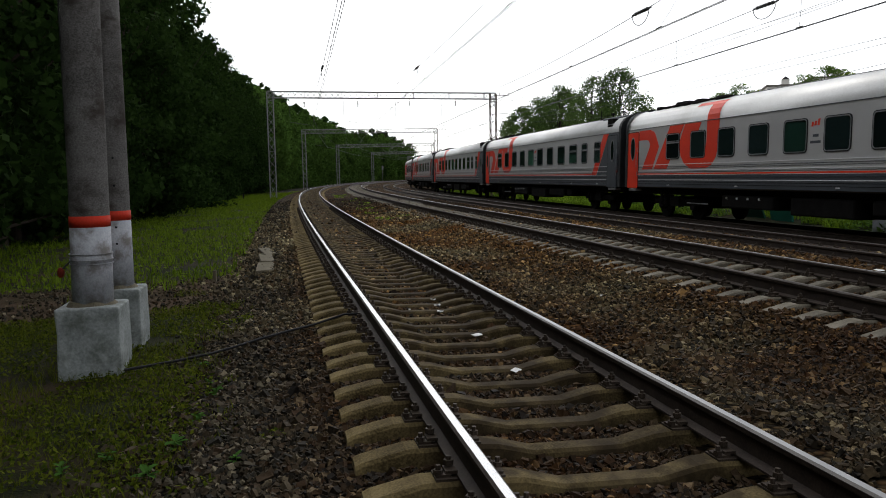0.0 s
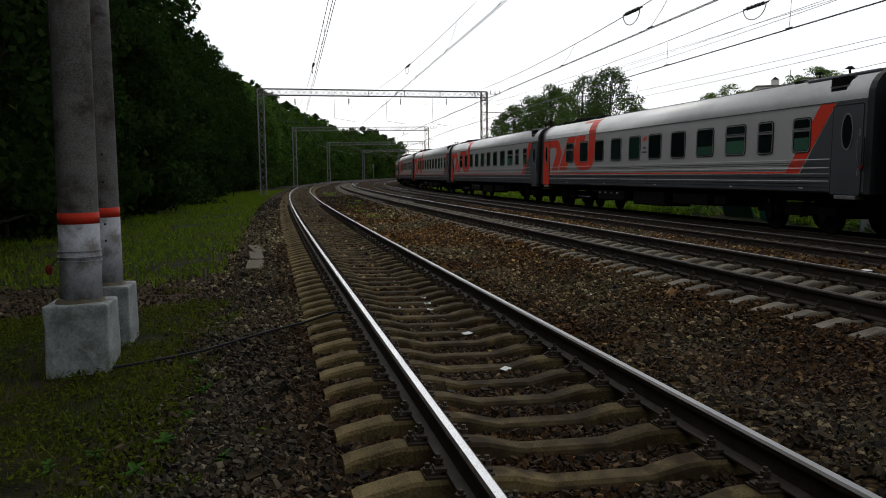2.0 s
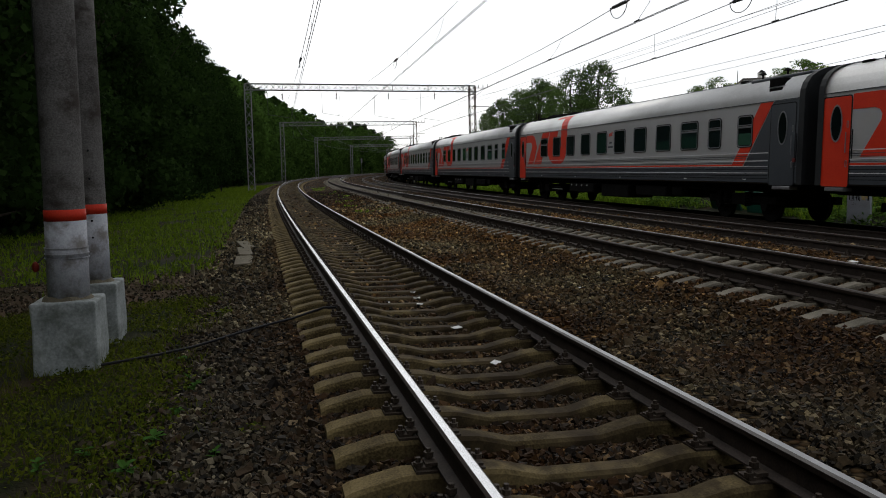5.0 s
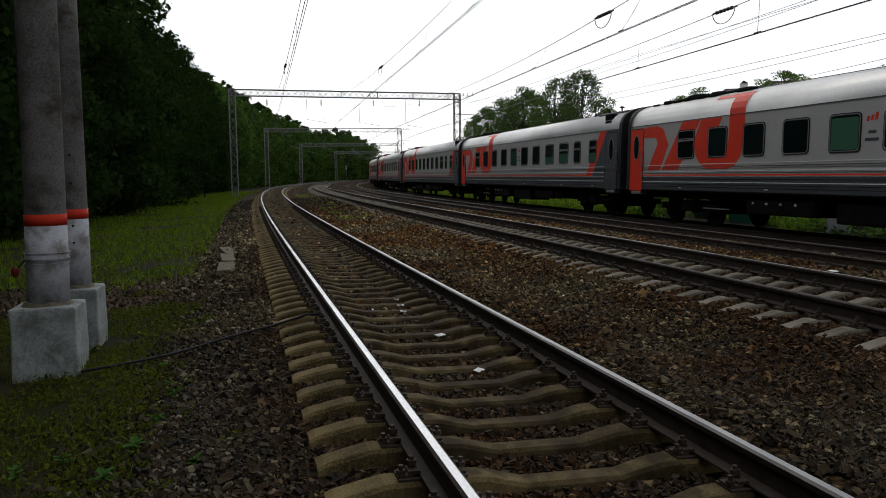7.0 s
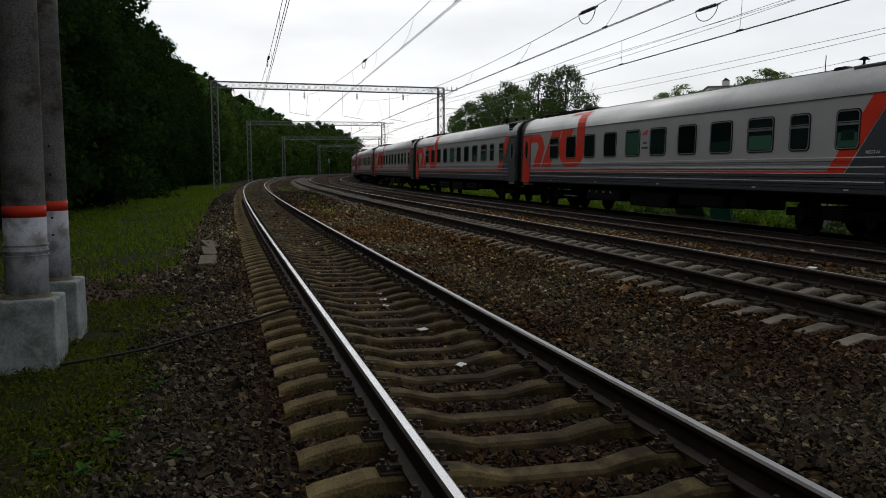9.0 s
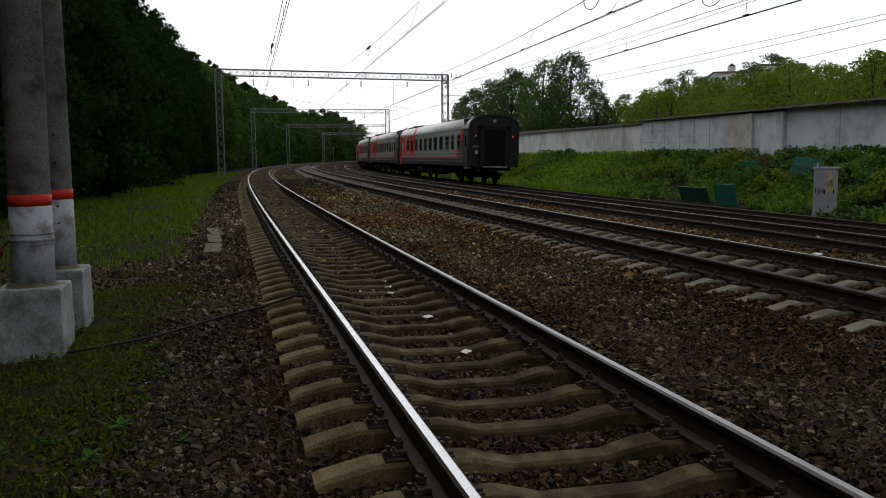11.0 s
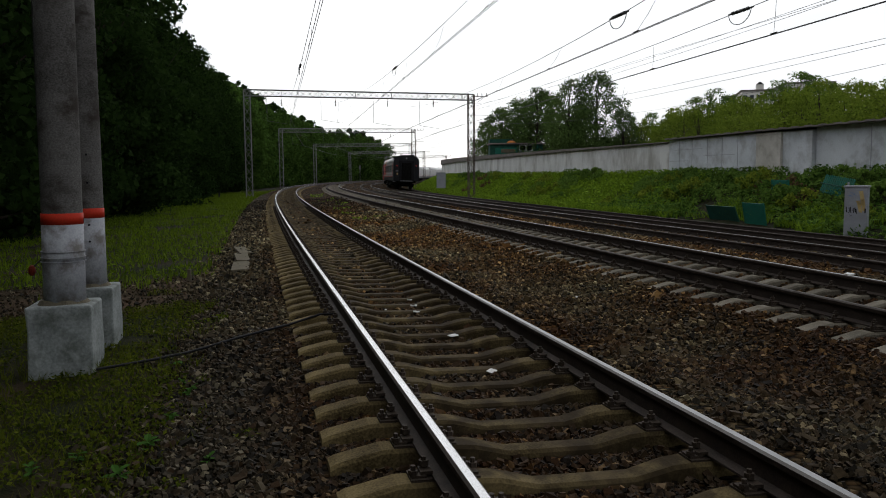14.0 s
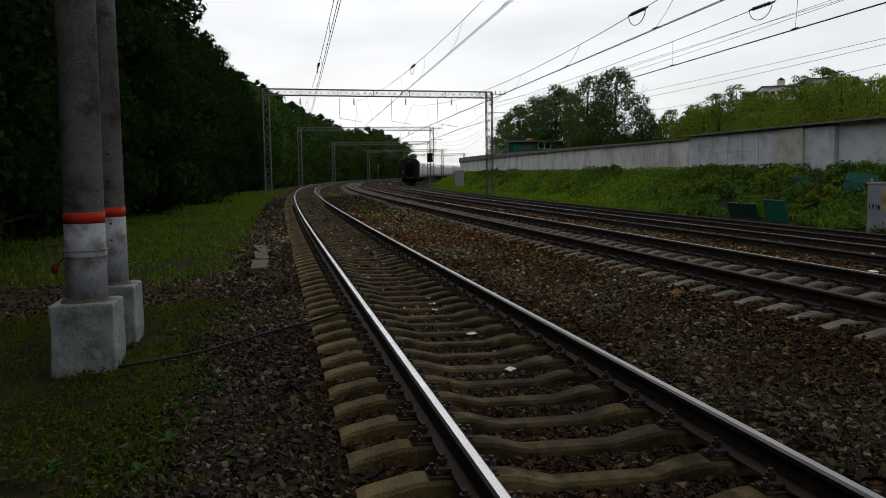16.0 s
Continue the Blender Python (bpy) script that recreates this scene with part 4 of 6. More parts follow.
def build_car():
    car = thing("passenger_car", "grey railway passenger car with red lettering shapes and dark windows", "train car", "train")
    x0, x1 = -BODY / 2, BODY / 2
    body = part("body", profile_bm(body_outline(), x0, x1), [PAINT["car_grey"], PAINT["car_roof"], PAINT["car_dark"], PAINT["end_dark"]], car)
    for f in body.data.polygons:
        c = f.center
        if abs(f.normal.x) > 0.9:
            f.material_index = 3
        elif c.z > 3.45:
            f.material_index = 1
            f.use_smooth = True
        elif c.z < 1.14:
            f.material_index = 2
    for y in (SIDE_Y, -SIDE_Y):
        part("dark_skirt", strip_bm(0.35, 24.2, 1.14, 1.585, y, 0.005), PAINT["car_dark"], car, "dark grey painted lower side")
        # white and red are paint lines; car_dark and under strips imitate the ribs' shadows
        for h, w, c in ((1.965, 0.022, "car_white"), (1.745, 0.022, "car_white"), (1.625, 0.045, "car_red"), (1.590, 0.014, "car_white"), (1.405, 0.020, "car_white"), (1.88, 0.016, "car_dark"),
                        (1.825, 0.010, "car_dark"), (1.69, 0.012, "car_dark"), (1.50, 0.012, "under"), (1.33, 0.012, "under"), (1.25, 0.012, "under")):
            d1 = 21.3 if c == "car_red" else (22.78 if y > 0 else 24.1)
            part("stripe", strip_bm(1.36 if y > 0 else 0.4, d1, h - w / 2, h + w / 2, y, 0.012), PAINT[c], car, "thin painted line or rib-shade strip along the side")
        part("gutter", strip_bm(0.35, 24.2, 3.365, 3.385, y, 0.018), PAINT["car_dark"], car)
    # rear dark section with the slanting red stripe
    part("dark_panel", plate(bmesh.new(), [(21.6, 1.59), (24.22, 1.59), (24.22, 3.36), (22.95, 3.36)], SIDE_Y, 0.007), PAINT["car_dark"], car, "dark grey end of the side")
    part("slanting_stripe", plate(bmesh.new(), [(20.98, 1.60), (21.55, 1.60), (22.92, 3.36), (22.34, 3.36)], SIDE_Y, 0.010), PAINT["car_red"], car, "slanting red stripe")
    # doors
    for d0, d1, c, lab in ((0.46, 1.42, "car_red", "bright red entrance door with an oval light"), (22.86, 23.92, "car_dark", "dark grey entrance door with an oval light")):
        dr = part("door", plate(bmesh.new(), round_rect(d0, d1, 1.08, 3.26, 0.06), SIDE_Y, 0.016), PAINT[c], car, lab)
        mid = (d0 + d1) / 2
        oval = [(mid + 0.18 * math.cos(2 * math.pi * k / 20), 2.62 + 0.42 * math.sin(2 * math.pi * k / 20)) for k in range(20)]
        big = [(mid + 0.21 * math.cos(2 * math.pi * k / 20), 2.62 + 0.46 * math.sin(2 * math.pi * k / 20)) for k in range(20)]
        part("pane", plate(bmesh.new(), oval, SIDE_Y, 0.022), PAINT["glass"], dr)
        part("pane_frame", ring_bm(big, oval, SIDE_Y, 0.03), PAINT["frame"], dr)
        part("step", box(dx(d1 - 0.15), dx(d0 + 0.15), 1.30, 1.56, 0.96, 1.05, 0.01), PAINT["frame"], dr, "grey step plate under the door")
        part("door_gap", ring_bm(round_rect(d0 - 0.03, d1 + 0.03, 1.06, 3.29, 0.08), round_rect(d0, d1, 1.08, 3.26, 0.06), SIDE_Y, 0.013), PAINT["rubber"], dr, "dark rubber gap round the door")
        for zz in (1.55, 2.50):
            part("lock", ring_bm(round_rect(d1 - 0.12, d1 - 0.06, zz, zz + 0.17, 0.02), round_rect(d1 - 0.105, d1 - 0.075, zz + 0.02, zz + 0.15, 0.012), SIDE_Y + 0.016, 0.006), PAINT["frame"], dr, "pale lock plate")
        part("grab_rail", rod((dx(d1 + 0.14), 1.61, 1.75), (dx(d1 + 0.14), 1.61, 2.45), 0.016, 6), PAINT["rubber"], dr)
        part("handle", rod((dx(d1 - 0.1), 1.60, 1.9), (dx(d1 - 0.1), 1.60, 2.4), 0.014, 6), PAINT["frame"], dr)
    # red shapes along the front of the side
    R = PAINT["car_red"]
    part("red_shape", plate(bmesh.new(), [(1.47, 3.30), (2.40, 3.30), (2.72, 3.22), (2.86, 3.10), (3.17, 2.65), (2.63, 1.80), (1.78, 1.80), (2.40, 2.64), (2.42, 2.76), (2.34, 2.88), (2.18, 2.93), (1.47, 2.93)][::-1], SIDE_Y, 0.010), R, car,
         "large red painted shape")
    part("red_shape", plate(bmesh.new(), [(4.03, 3.35), (5.05, 3.35), (3.82, 1.80), (2.79, 1.80)], SIDE_Y, 0.010), R, car)
    part("red_shape", plate(bmesh.new(), [(5.12, 3.35), (6.24, 3.35), (5.78, 2.66), (5.90, 2.35), (6.12, 2.22), (6.38, 2.25), (6.55, 2.45), (6.62, 2.70), (6.62, 3.36), (7.38, 3.36), (7.38, 2.60),
                                          (7.22, 2.15), (6.95, 1.90), (6.60, 1.80), (5.56, 1.80), (5.15, 1.96), (4.86, 2.25), (4.74, 2.70)], SIDE_Y, 0.010), R, car)
    part("red_shape", roof_patch(6.62, 7.38, 0, 4), R, car)
    part("red_shape", roof_patch(5.55, 6.62, 3, 4), R, car)
    # windows
    for i, (d0, d1, vent) in enumerate(WINDOWS):
        h0, h1 = 2.19, 3.03
        w = part("window", ring_bm(round_rect(d0 - 0.025, d1 + 0.025, h0 - 0.025, h1 + 0.025, 0.11), round_rect(d0, d1, h0, h1, 0.09), SIDE_Y, 0.024), PAINT["frame"], car, "rounded window with a metal frame")
        part("gasket", ring_bm(round_rect(d0 - 0.05, d1 + 0.05, h0 - 0.05, h1 + 0.05, 0.12), round_rect(d0 - 0.025, d1 + 0.025, h0 - 0.025, h1 + 0.025, 0.11), SIDE_Y, 0.018), PAINT["rubber"], w)
        part("pane", plate(bmesh.new(), round_rect(d0, d1, h0, h1, 0.09), SIDE_Y, 0.012), PAINT["glass"], w)
        low = [0.0, 0.0, 0.0, 0.0, 0.78, 0.0, 0.0, 0.3, 0.4, 0.0, 0.36][i]
        if low:
            part("blind", plate(bmesh.new(), round_rect(d0 + 0.03, d1 - 0.03, h0 + 0.02, h0 + low, 0.05), SIDE_Y, 0.015), PAINT["blind"], w, "teal blind behind tinted glass")
        if vent:
            part("glazing_bar", strip_bm(d0, d1, h1 - 0.32, h1 - 0.27, SIDE_Y, 0.026), PAINT["frame"], w)
            part("glazing_bar", strip_bm(d0, d1, h1 - 0.25, h1 - 0.23, SIDE_Y, 0.026), PAINT["frame"], w)
    # small marks: red emblem shapes and number bars
    for a, b, h0, h1 in ((12.02, 12.12, 2.84, 2.96), (12.14, 12.25, 2.86, 2.98), (12.27, 12.38, 2.86, 3.03)):
        part("emblem", plate(bmesh.new(), [(a, h0), (b - 0.03, h0), (b, h1), (a + 0.03, h1)], SIDE_Y, 0.008), R, car, "small red emblem shape")
    part("number_bar", strip_bm(12.10, 12.33, 2.56, 2.63, SIDE_Y, 0.008), PAINT["car_dark"], car)
    part("number_bar", strip_bm(12.0, 12.42, 2.39, 2.46, SIDE_Y, 0.008), PAINT["car_dark"], car)
    for d in (3.9, 8.4, 13.1, 18.2, 21.6):
        part("mark", strip_bm(d, d + 0.16, 1.20, 1.23, SIDE_Y, 0.009), PAINT["car_white"], car)
    # vents at the rear of the roof
    for k in range(2):
        v = part("roof_vent", box(dx(23.2 - k * 0.0), dx(22.62), 1.15, 1.50, 3.52 + k * 0.26, 3.74 + k * 0.26, 0.01), PAINT["under"], car, "louvred vent in the roof curve")
        part("vent_frame", box(dx(23.25), dx(22.57), 1.14, 1.49, 3.50 + k * 0.26, 3.53 + k * 0.26), PAINT["frame"], v)
    for d, w, hh in ((3.2, 0.9, 0.10), (4.6, 0.5, 0.08), (6.0, 0.7, 0.06), (20.3, 0.4, 0.02)):
        part("roof_hatch", box(dx(d + w), dx(d), 0.35, 0.95, 4.08, 4.18 + hh, 0.04), PAINT["under"], car)
    part("roof_pipe", rod((dx(7), 0.95, 4.16), (dx(2.2), 0.95, 4.16), 0.035, 8), PAINT["under"], car)
    for d in (20.8, 22.0):
        vt = part("roof_ventilator", rod((dx(d), 0.5, 4.15), (dx(d), 0.5, 4.38), 0.03, 8), PAINT["under"], car)
        part("cap", rod((dx(d), 0.5, 4.36), (dx(d), 0.5, 4.43), 0.13, 14, 0.04), PAINT["under"], vt)
    # long seams of the roof sheets, lamps and low fittings along the roof's edge
    for y, z in ((0.94, 4.135),):
        part("roof_seam", rod((dx(24.1), y, z), (dx(0.4), y, z), 0.012, 5), PAINT["car_dark"], car)
    for d in (1.0, 1.75, 2.4, 3.1, 3.9, 4.6):
        part("roof_fitting", box(dx(d + 0.42), dx(d), 0.62, 1.02, 4.08, 4.20 + 0.04 * math.sin(d * 5), 0.05), PAINT["under"], car, "low black roof fitting")
    part("roof_panel", box(dx(23.9), dx(21.2), 0.62, 1.16, 4.03, 4.12, 0.03), PAINT["car_dark"], car, "dark raised roof panel")
    part("side_lamp", rod((dx(23.95), 1.56, 1.75), (dx(23.95), 1.60, 1.75), 0.06, 10), PAINT["dull_lamp"], car, "unlit red side lamp")
    part("aerial", rod((dx(19.6), 0.6, 4.15), (dx(19.6), 0.6, 4.62), 0.012, 5), PAINT["under"], car)
    part("roof_walk", box(x0 + 0.5, x1 - 0.5, -0.3, 0.3, 4.20, 4.245), PAINT["car_roof"], car)
    # ends
    for sx in (1, -1):
        e = sx * BODY / 2
        bm = bmesh.new()
        for y0, y1, z0, z1 in ((-0.95, -0.62, 1.05, 3.55), (0.62, 0.95, 1.05, 3.55), (-0.95, 0.95, 3.3, 3.6)):
            add_box(bm, min(e, e + sx * 0.31), max(e, e + sx * 0.31), y0, y1, z0, z1, 0.03)
        part("gangway", bm, PAINT["rubber"], car, "black rubber gangway frame")
        part("end_door", box(min(e, e + sx * 0.02), max(e, e + sx * 0.02), -0.5, 0.5, 1.1, 3.2, 0.006), PAINT["end_dark"], car)
        part("coupler", box(min(e - sx * 0.3, e + sx * 0.30), max(e - sx * 0.3, e + sx * 0.30), -0.2, 0.2, 0.9, 1.2, 0.03), PAINT["under"], car)
        bm = bmesh.new()
        out = [(1.58, 1.10), (1.58, 3.38)] + [(y + 0.03, z + 0.03) for y, z in ROOF[1:]]
        out = out + [(-y, z) for y, z in reversed(out)]
        a = [(y, z) for y, z in out]
        inn = [(y * 0.93, 1.10 + (z - 1.10) * 0.965) for y, z in a]
        vs = [[bm.verts.new((e + sx * xx, y, z)) for y, z in pts] for pts, xx in ((a, -0.16), (a, 0.06), (inn, 0.06))]
        for p, q in zip(vs, vs[1:]):
            for i in range(len(a) - 1):
                bm.faces.new((p[i], p[i + 1], q[i + 1], q[i]))
        bmesh.ops.recalc_face_normals(bm, faces=bm.faces)
        part("end_rim", bm, PAINT["end_dark"], car)
    # underneath
    part("underframe", box(x0 + 0.3, x1 - 0.3, -1.2, 1.2, 0.86, 1.12, 0.03), PAINT["under"], car)
    for d0, d1, y0, y1, z0 in ((7.4, 10.2, 0.5, 1.40, 0.52), (11.0, 13.6, 0.3, 1.38, 0.42), (14.2, 16.6, 0.5, 1.36, 0.55), (16.9, 17.6, 0.6, 1.3, 0.6), (7.6, 16.0, -1.3, -0.4, 0.5)):
        part("equipment_box", box(dx(d1), dx(d0), y0, y1, z0, 0.92, 0.05), PAINT["under"], car, "black underfloor equipment box")
    for d in (7.7, 8.3, 8.9, 9.5):
        part("lug", box(dx(d + 0.06), dx(d), 1.40, 1.43, 0.80, 0.86), PAINT["car_grey"], car)
    part("foot_rail", rod((dx(6.6), 1.42, 0.60), (dx(5.2), 1.42, 0.60), 0.018, 6), PAINT["frame"], car)
    for d in (3.75, 20.79):
        build_bogie(car, dx(d))
    return car


# arc length along the near side of the fourth track
_ax = _x + 12.2 * np.cos(_h)
_ay = _y - 12.2 * np.sin(_h)
_arc = np.concatenate([[0], np.cumsum(np.hypot(np.diff(_ax), np.diff(_ay)))])
_arc -= np.interp(0, _s, _arc)


def s_of_arc(a):
    lo = _arc[0]
    return _s[0] + (a - lo) if a < lo else float(np.interp(a, _arc, _s))


def line_point(a, off, z):
    s = s_of_arc(a)
    if s < _s[0]:
        p = at(_s[0], off, z)
        h = float(_h[0])
        return p + Vector((math.sin(h), math.cos(h), 0)) * (s - _s[0])
    return at(s, off, z)


def car_pose(front):
    off, z, cant = TRACKS[3]
    f, r = line_point(front - 3.75, off, z), line_point(front - 20.79, off, z)
    d = (f - r).normalized()
    c = (f + r) / 2
    yaw = math.atan2(d.y, d.x)
    return Matrix.Translation(c) @ Matrix.Rotation(yaw, 4, "Z") @ Matrix.Rotation(-cant, 4, "X")


CARS = []
_first = build_car()
for _i in range(-4, 7):
    _front = GAP0 - _i * CAR_PITCH
    _c = _first if _i == -4 else copy_thing(_first, car_pose(_front))
    if _i == -4:
        _c.matrix_world = car_pose(_front)
    CARS.append((_c, _front))


# ---- wall and garages on the bank ----
def build_wall():
    w = thing("yard_wall", "long pale plastered wall with a stained lip along its top", "wall", kind="structure")

    def stretch(name, s0, s1, off0, off1, z0, z1a, z1b, material, label, n=6):
        verts, faces = [], []
        for k in range(n + 1):
            s = s0 + (s1 - s0) * k / n
            zt = z1a + (z1b - z1a) * k / n
            for o, z in ((off0, z0), (off0, zt), (off1, zt), (off1, z0)):
                verts.append(at(s, o, z))
        for k in range(n):
            for i in range(4):
                a, b = k * 4 + i, k * 4 + (i + 1) % 4
                faces.append((a, b, b + 4, a + 4))
        faces.append((3, 2, 1, 0))
        faces.append((n * 4, n * 4 + 1, n * 4 + 2, n * 4 + 3))
        return mesh_ob(name, verts, faces, material, w, label)
    stretch("plaster_wall", 46.05, 150, 23.0, 23.35, 0.6, 3.22, 4.05, MAT["wall_plaster"], "stained pale plaster", 20)
    stretch("coping", 46.2, 150, 22.8, 25.6, 3.27, 3.32, 4.12, MAT["roof_sheet"], "brown roofing lip", 20)
    stretch("metal_garage", 36.7, 45.9, 22.7, 28.0, 0.6, 3.36, 3.36, MAT["wall_metal"], "blue-grey sheet metal garage backs")
    stretch("plaster_pier", 34.66, 36.65, 22.62, 28.0, 0.5, 3.33, 3.33, MAT["pier"], "patched beige pier")
    stretch("recessed_bay", 32.5, 34.62, 22.72, 28.0, 0.6, 3.31, 3.31, MAT["wall_metal"], "patched sheet metal bay")
    stretch("metal_garage", 12.0, 32.45, 22.9, 28.0, 0.6, 3.36, 3.42, MAT["wall_metal"], "smooth blue-grey garage back")
    stretch("roof_edge", 12.0, 46.0, 22.45, 28.2, 3.40, 3.47, 3.47, MAT["roof_sheet"], "dark corrugated roof edge", 10)

    for k, s in enumerate((38.4, 39.9, 41.4, 43.1, 44.6)):
        stretch("seam", s, s + 0.02, 22.685, 22.70, 1.0, 3.34, 3.34, MAT["cabinet_grey"], "", 1)
    for a, b, z in ((38.65, 41.85, 2.35), (41.95, 45.2, 2.75), (43.6, 45.8, 2.1)):
        stretch("seam", a, b, 22.683, 22.70, z, z + 0.02, z + 0.02, MAT["cabinet_grey"], "", 1)
    for s in (18.5, 25.2, 29.0):
        stretch("seam", s, s + 0.03, 22.885, 22.90, 0.9, 3.36, 3.36, MAT["cabinet_grey"], "", 1)
    for k in range(36):
        s = 12.2 + k * 0.95
        stretch("roof_rib", s, s + 0.5, 22.40, 22.46, 3.42, 3.50, 3.50, MAT["roof_sheet"], "", 1)


build_wall()


# ---- trees ----
def leaf_mat(name, c1, c2, trans=0.35):
    m, n, l, b = mat(name, 0.9, 0.0, 0.03)
    geo = n.new("ShaderNodeNewGeometry")
    oi = n.new("ShaderNodeObjectInfo")
    add = n.new("ShaderNodeMath")
    add.operation = "MULTIPLY_ADD"
    add.inputs[1].default_value = 0.35
    l.new(oi.outputs["Random"], add.inputs[0])
    l.new(geo.outputs["Random Per Island"], add.inputs[2])
    ramp = n.new("ShaderNodeValToRGB")
    ramp.color_ramp.elements[0].position, ramp.color_ramp.elements[0].color = 0.1, (*c1, 1)
    ramp.color_ramp.elements[1].position, ramp.color_ramp.elements[1].color = 1.2 / 1.35, (*c2, 1)
    l.new(add.outputs[0], ramp.inputs[0])
    l.new(ramp.outputs[0], b.inputs["Base Color"])
    tr = n.new("ShaderNodeBsdfTranslucent")
    l.new(ramp.outputs[0], tr.inputs[0])
    mx = n.new("ShaderNodeMixShader")
    mx.inputs[0].default_value = trans
    l.new(b.outputs[0], mx.inputs[1])
    l.new(tr.outputs[0], mx.inputs[2])
    l.new(mx.outputs[0], n["Material Output"].inputs[0])
    return m


LEAF = {"grove": leaf_mat("leaf_grove", (0.030, 0.060, 0.014), (0.105, 0.165, 0.045)), "herb": leaf_mat("herb_leaf", (0.05, 0.085, 0.010), (0.20, 0.25, 0.030)), "dry": leaf_mat("dry_stalk", (0.05, 0.035, 0.016), (0.15, 0.10, 0.05)),
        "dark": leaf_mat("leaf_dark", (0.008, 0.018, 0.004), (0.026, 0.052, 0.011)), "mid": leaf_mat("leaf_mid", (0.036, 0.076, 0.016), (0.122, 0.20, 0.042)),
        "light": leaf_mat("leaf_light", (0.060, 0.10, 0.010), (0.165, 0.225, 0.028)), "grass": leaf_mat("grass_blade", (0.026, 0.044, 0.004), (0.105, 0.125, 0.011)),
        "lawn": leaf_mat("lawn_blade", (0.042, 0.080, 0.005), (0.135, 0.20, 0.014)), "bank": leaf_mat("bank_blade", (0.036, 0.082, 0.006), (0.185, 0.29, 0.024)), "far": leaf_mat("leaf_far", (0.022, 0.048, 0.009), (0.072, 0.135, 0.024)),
        "ivy": leaf_mat("ivy_leaf", (0.036, 0.084, 0.015), (0.13, 0.215, 0.038)), "weed": leaf_mat("weed_leaf", (0.03, 0.08, 0.015), (0.06, 0.14, 0.025))}


def leaves_mesh(name, centres, n_leaf, size, rng, material):
    """Many small leaves in clumps round given centres (x, y, z, radius)."""
    c = np.array(centres)
    wgt = c[:, 3] ** 2
    idx = rng.choice(len(c), n_leaf, p=wgt / wgt.sum())
    d = rng.normal(size=(n_leaf, 3))
    d /= np.linalg.norm(d, axis=1)[:, None]
    rad = c[idx, 3] * rng.uniform(0.55, 1.08, n_leaf)
    p = c[idx, :3] + d * rad[:, None] * np.array([1, 1, 0.8])
    sz = size * rng.uniform(0.6, 1.4, n_leaf)
    u = rng.normal(size=(n_leaf, 3))
    u[:, 2] -= 0.4
    u /= np.linalg.norm(u, axis=1)[:, None]
    v = np.cross(u, d + rng.normal(size=(n_leaf, 3)) * 0.6)
    v /= np.linalg.norm(v, axis=1)[:, None] + 1e-9
    u, v = u * sz[:, None], v * (sz * 0.34)[:, None]
    verts = np.stack([p - u * 0.5, p + v, p + u * 0.5, p - v], 1).reshape(-1, 3)
    faces = np.arange(n_leaf * 4).reshape(-1, 4)
    me = bpy.data.meshes.new(name)
    me.from_pydata(verts.tolist(), [], faces.tolist())
    me.materials.append(material)
    return me


def tree_parts(seed, height, width, low, n_leaf, size, material, n_blob=46):
    rng = np.random.default_rng(seed)
    tall = height - low
    blobs = []
    for k in range(n_blob):
        u = rng.uniform(0.02, 1)
        prof = (math.sin(math.pi * min(1, 0.18 + u * 0.80)) ** 0.7) * width / 2
        a, rr = rng.uniform(0, 2 * math.pi), math.sqrt(rng.uniform(0.1, 1)) * prof
        blobs.append((rr * math.cos(a), rr * math.sin(a), low + u * tall * 0.94, rng.uniform(0.08, 0.17) * width * (1.15 - 0.5 * u)))
    me = leaves_mesh("crown", blobs, n_leaf, size, rng, material)
    bm = bmesh.new()
    pts = [Vector((0, 0, -0.6)), Vector((0.08, 0.05, height * 0.3)), Vector((-0.05, 0.12, height * 0.6)), Vector((0.05, 0, height * 0.9))]
    rad = [0.02 * height, 0.015 * height, 0.009 * height, 0.002 * height]
    for i in range(3):
        add_rod(bm, pts[i], pts[i + 1], rad[i], 10, rad[i + 1])
    for b in blobs[::3]:
        z0 = max(low * 0.6, b[2] * 0.62)
        add_rod(bm, (0, 0, z0), b[:3], 0.006 * height * 0.7, 5, 0.01)
    tm = bpy.data.meshes.new("trunk")
    bm.to_mesh(tm)
    bm.free()
    tm.materials.append(MAT["bark"])
    return me, tm


def tree(meshes, x, y, z, scale, rot, name, label, group):
    t = thing(name, label, "tree", group, m=Matrix.Translation((x, y, z)) @ Matrix.Rotation(rot, 4, "Z"))
    for nm, me in (("crown", meshes[0]), ("trunk", meshes[1])):
        o = new(nm, me)
        o.parent = t
        o.scale = (scale, scale, scale)
    return t


# Same forest leaf twice: shade is in the near-black dark copy, far is lightened.
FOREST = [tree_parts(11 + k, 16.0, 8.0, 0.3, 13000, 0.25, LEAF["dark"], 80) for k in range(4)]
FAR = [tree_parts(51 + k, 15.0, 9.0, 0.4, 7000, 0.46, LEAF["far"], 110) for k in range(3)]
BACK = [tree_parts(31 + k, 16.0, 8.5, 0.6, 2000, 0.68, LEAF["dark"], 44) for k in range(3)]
_r = random.Random(9)
# Trees below s = 6 stand out of view, added to shade the poles.
_s0 = -34.0
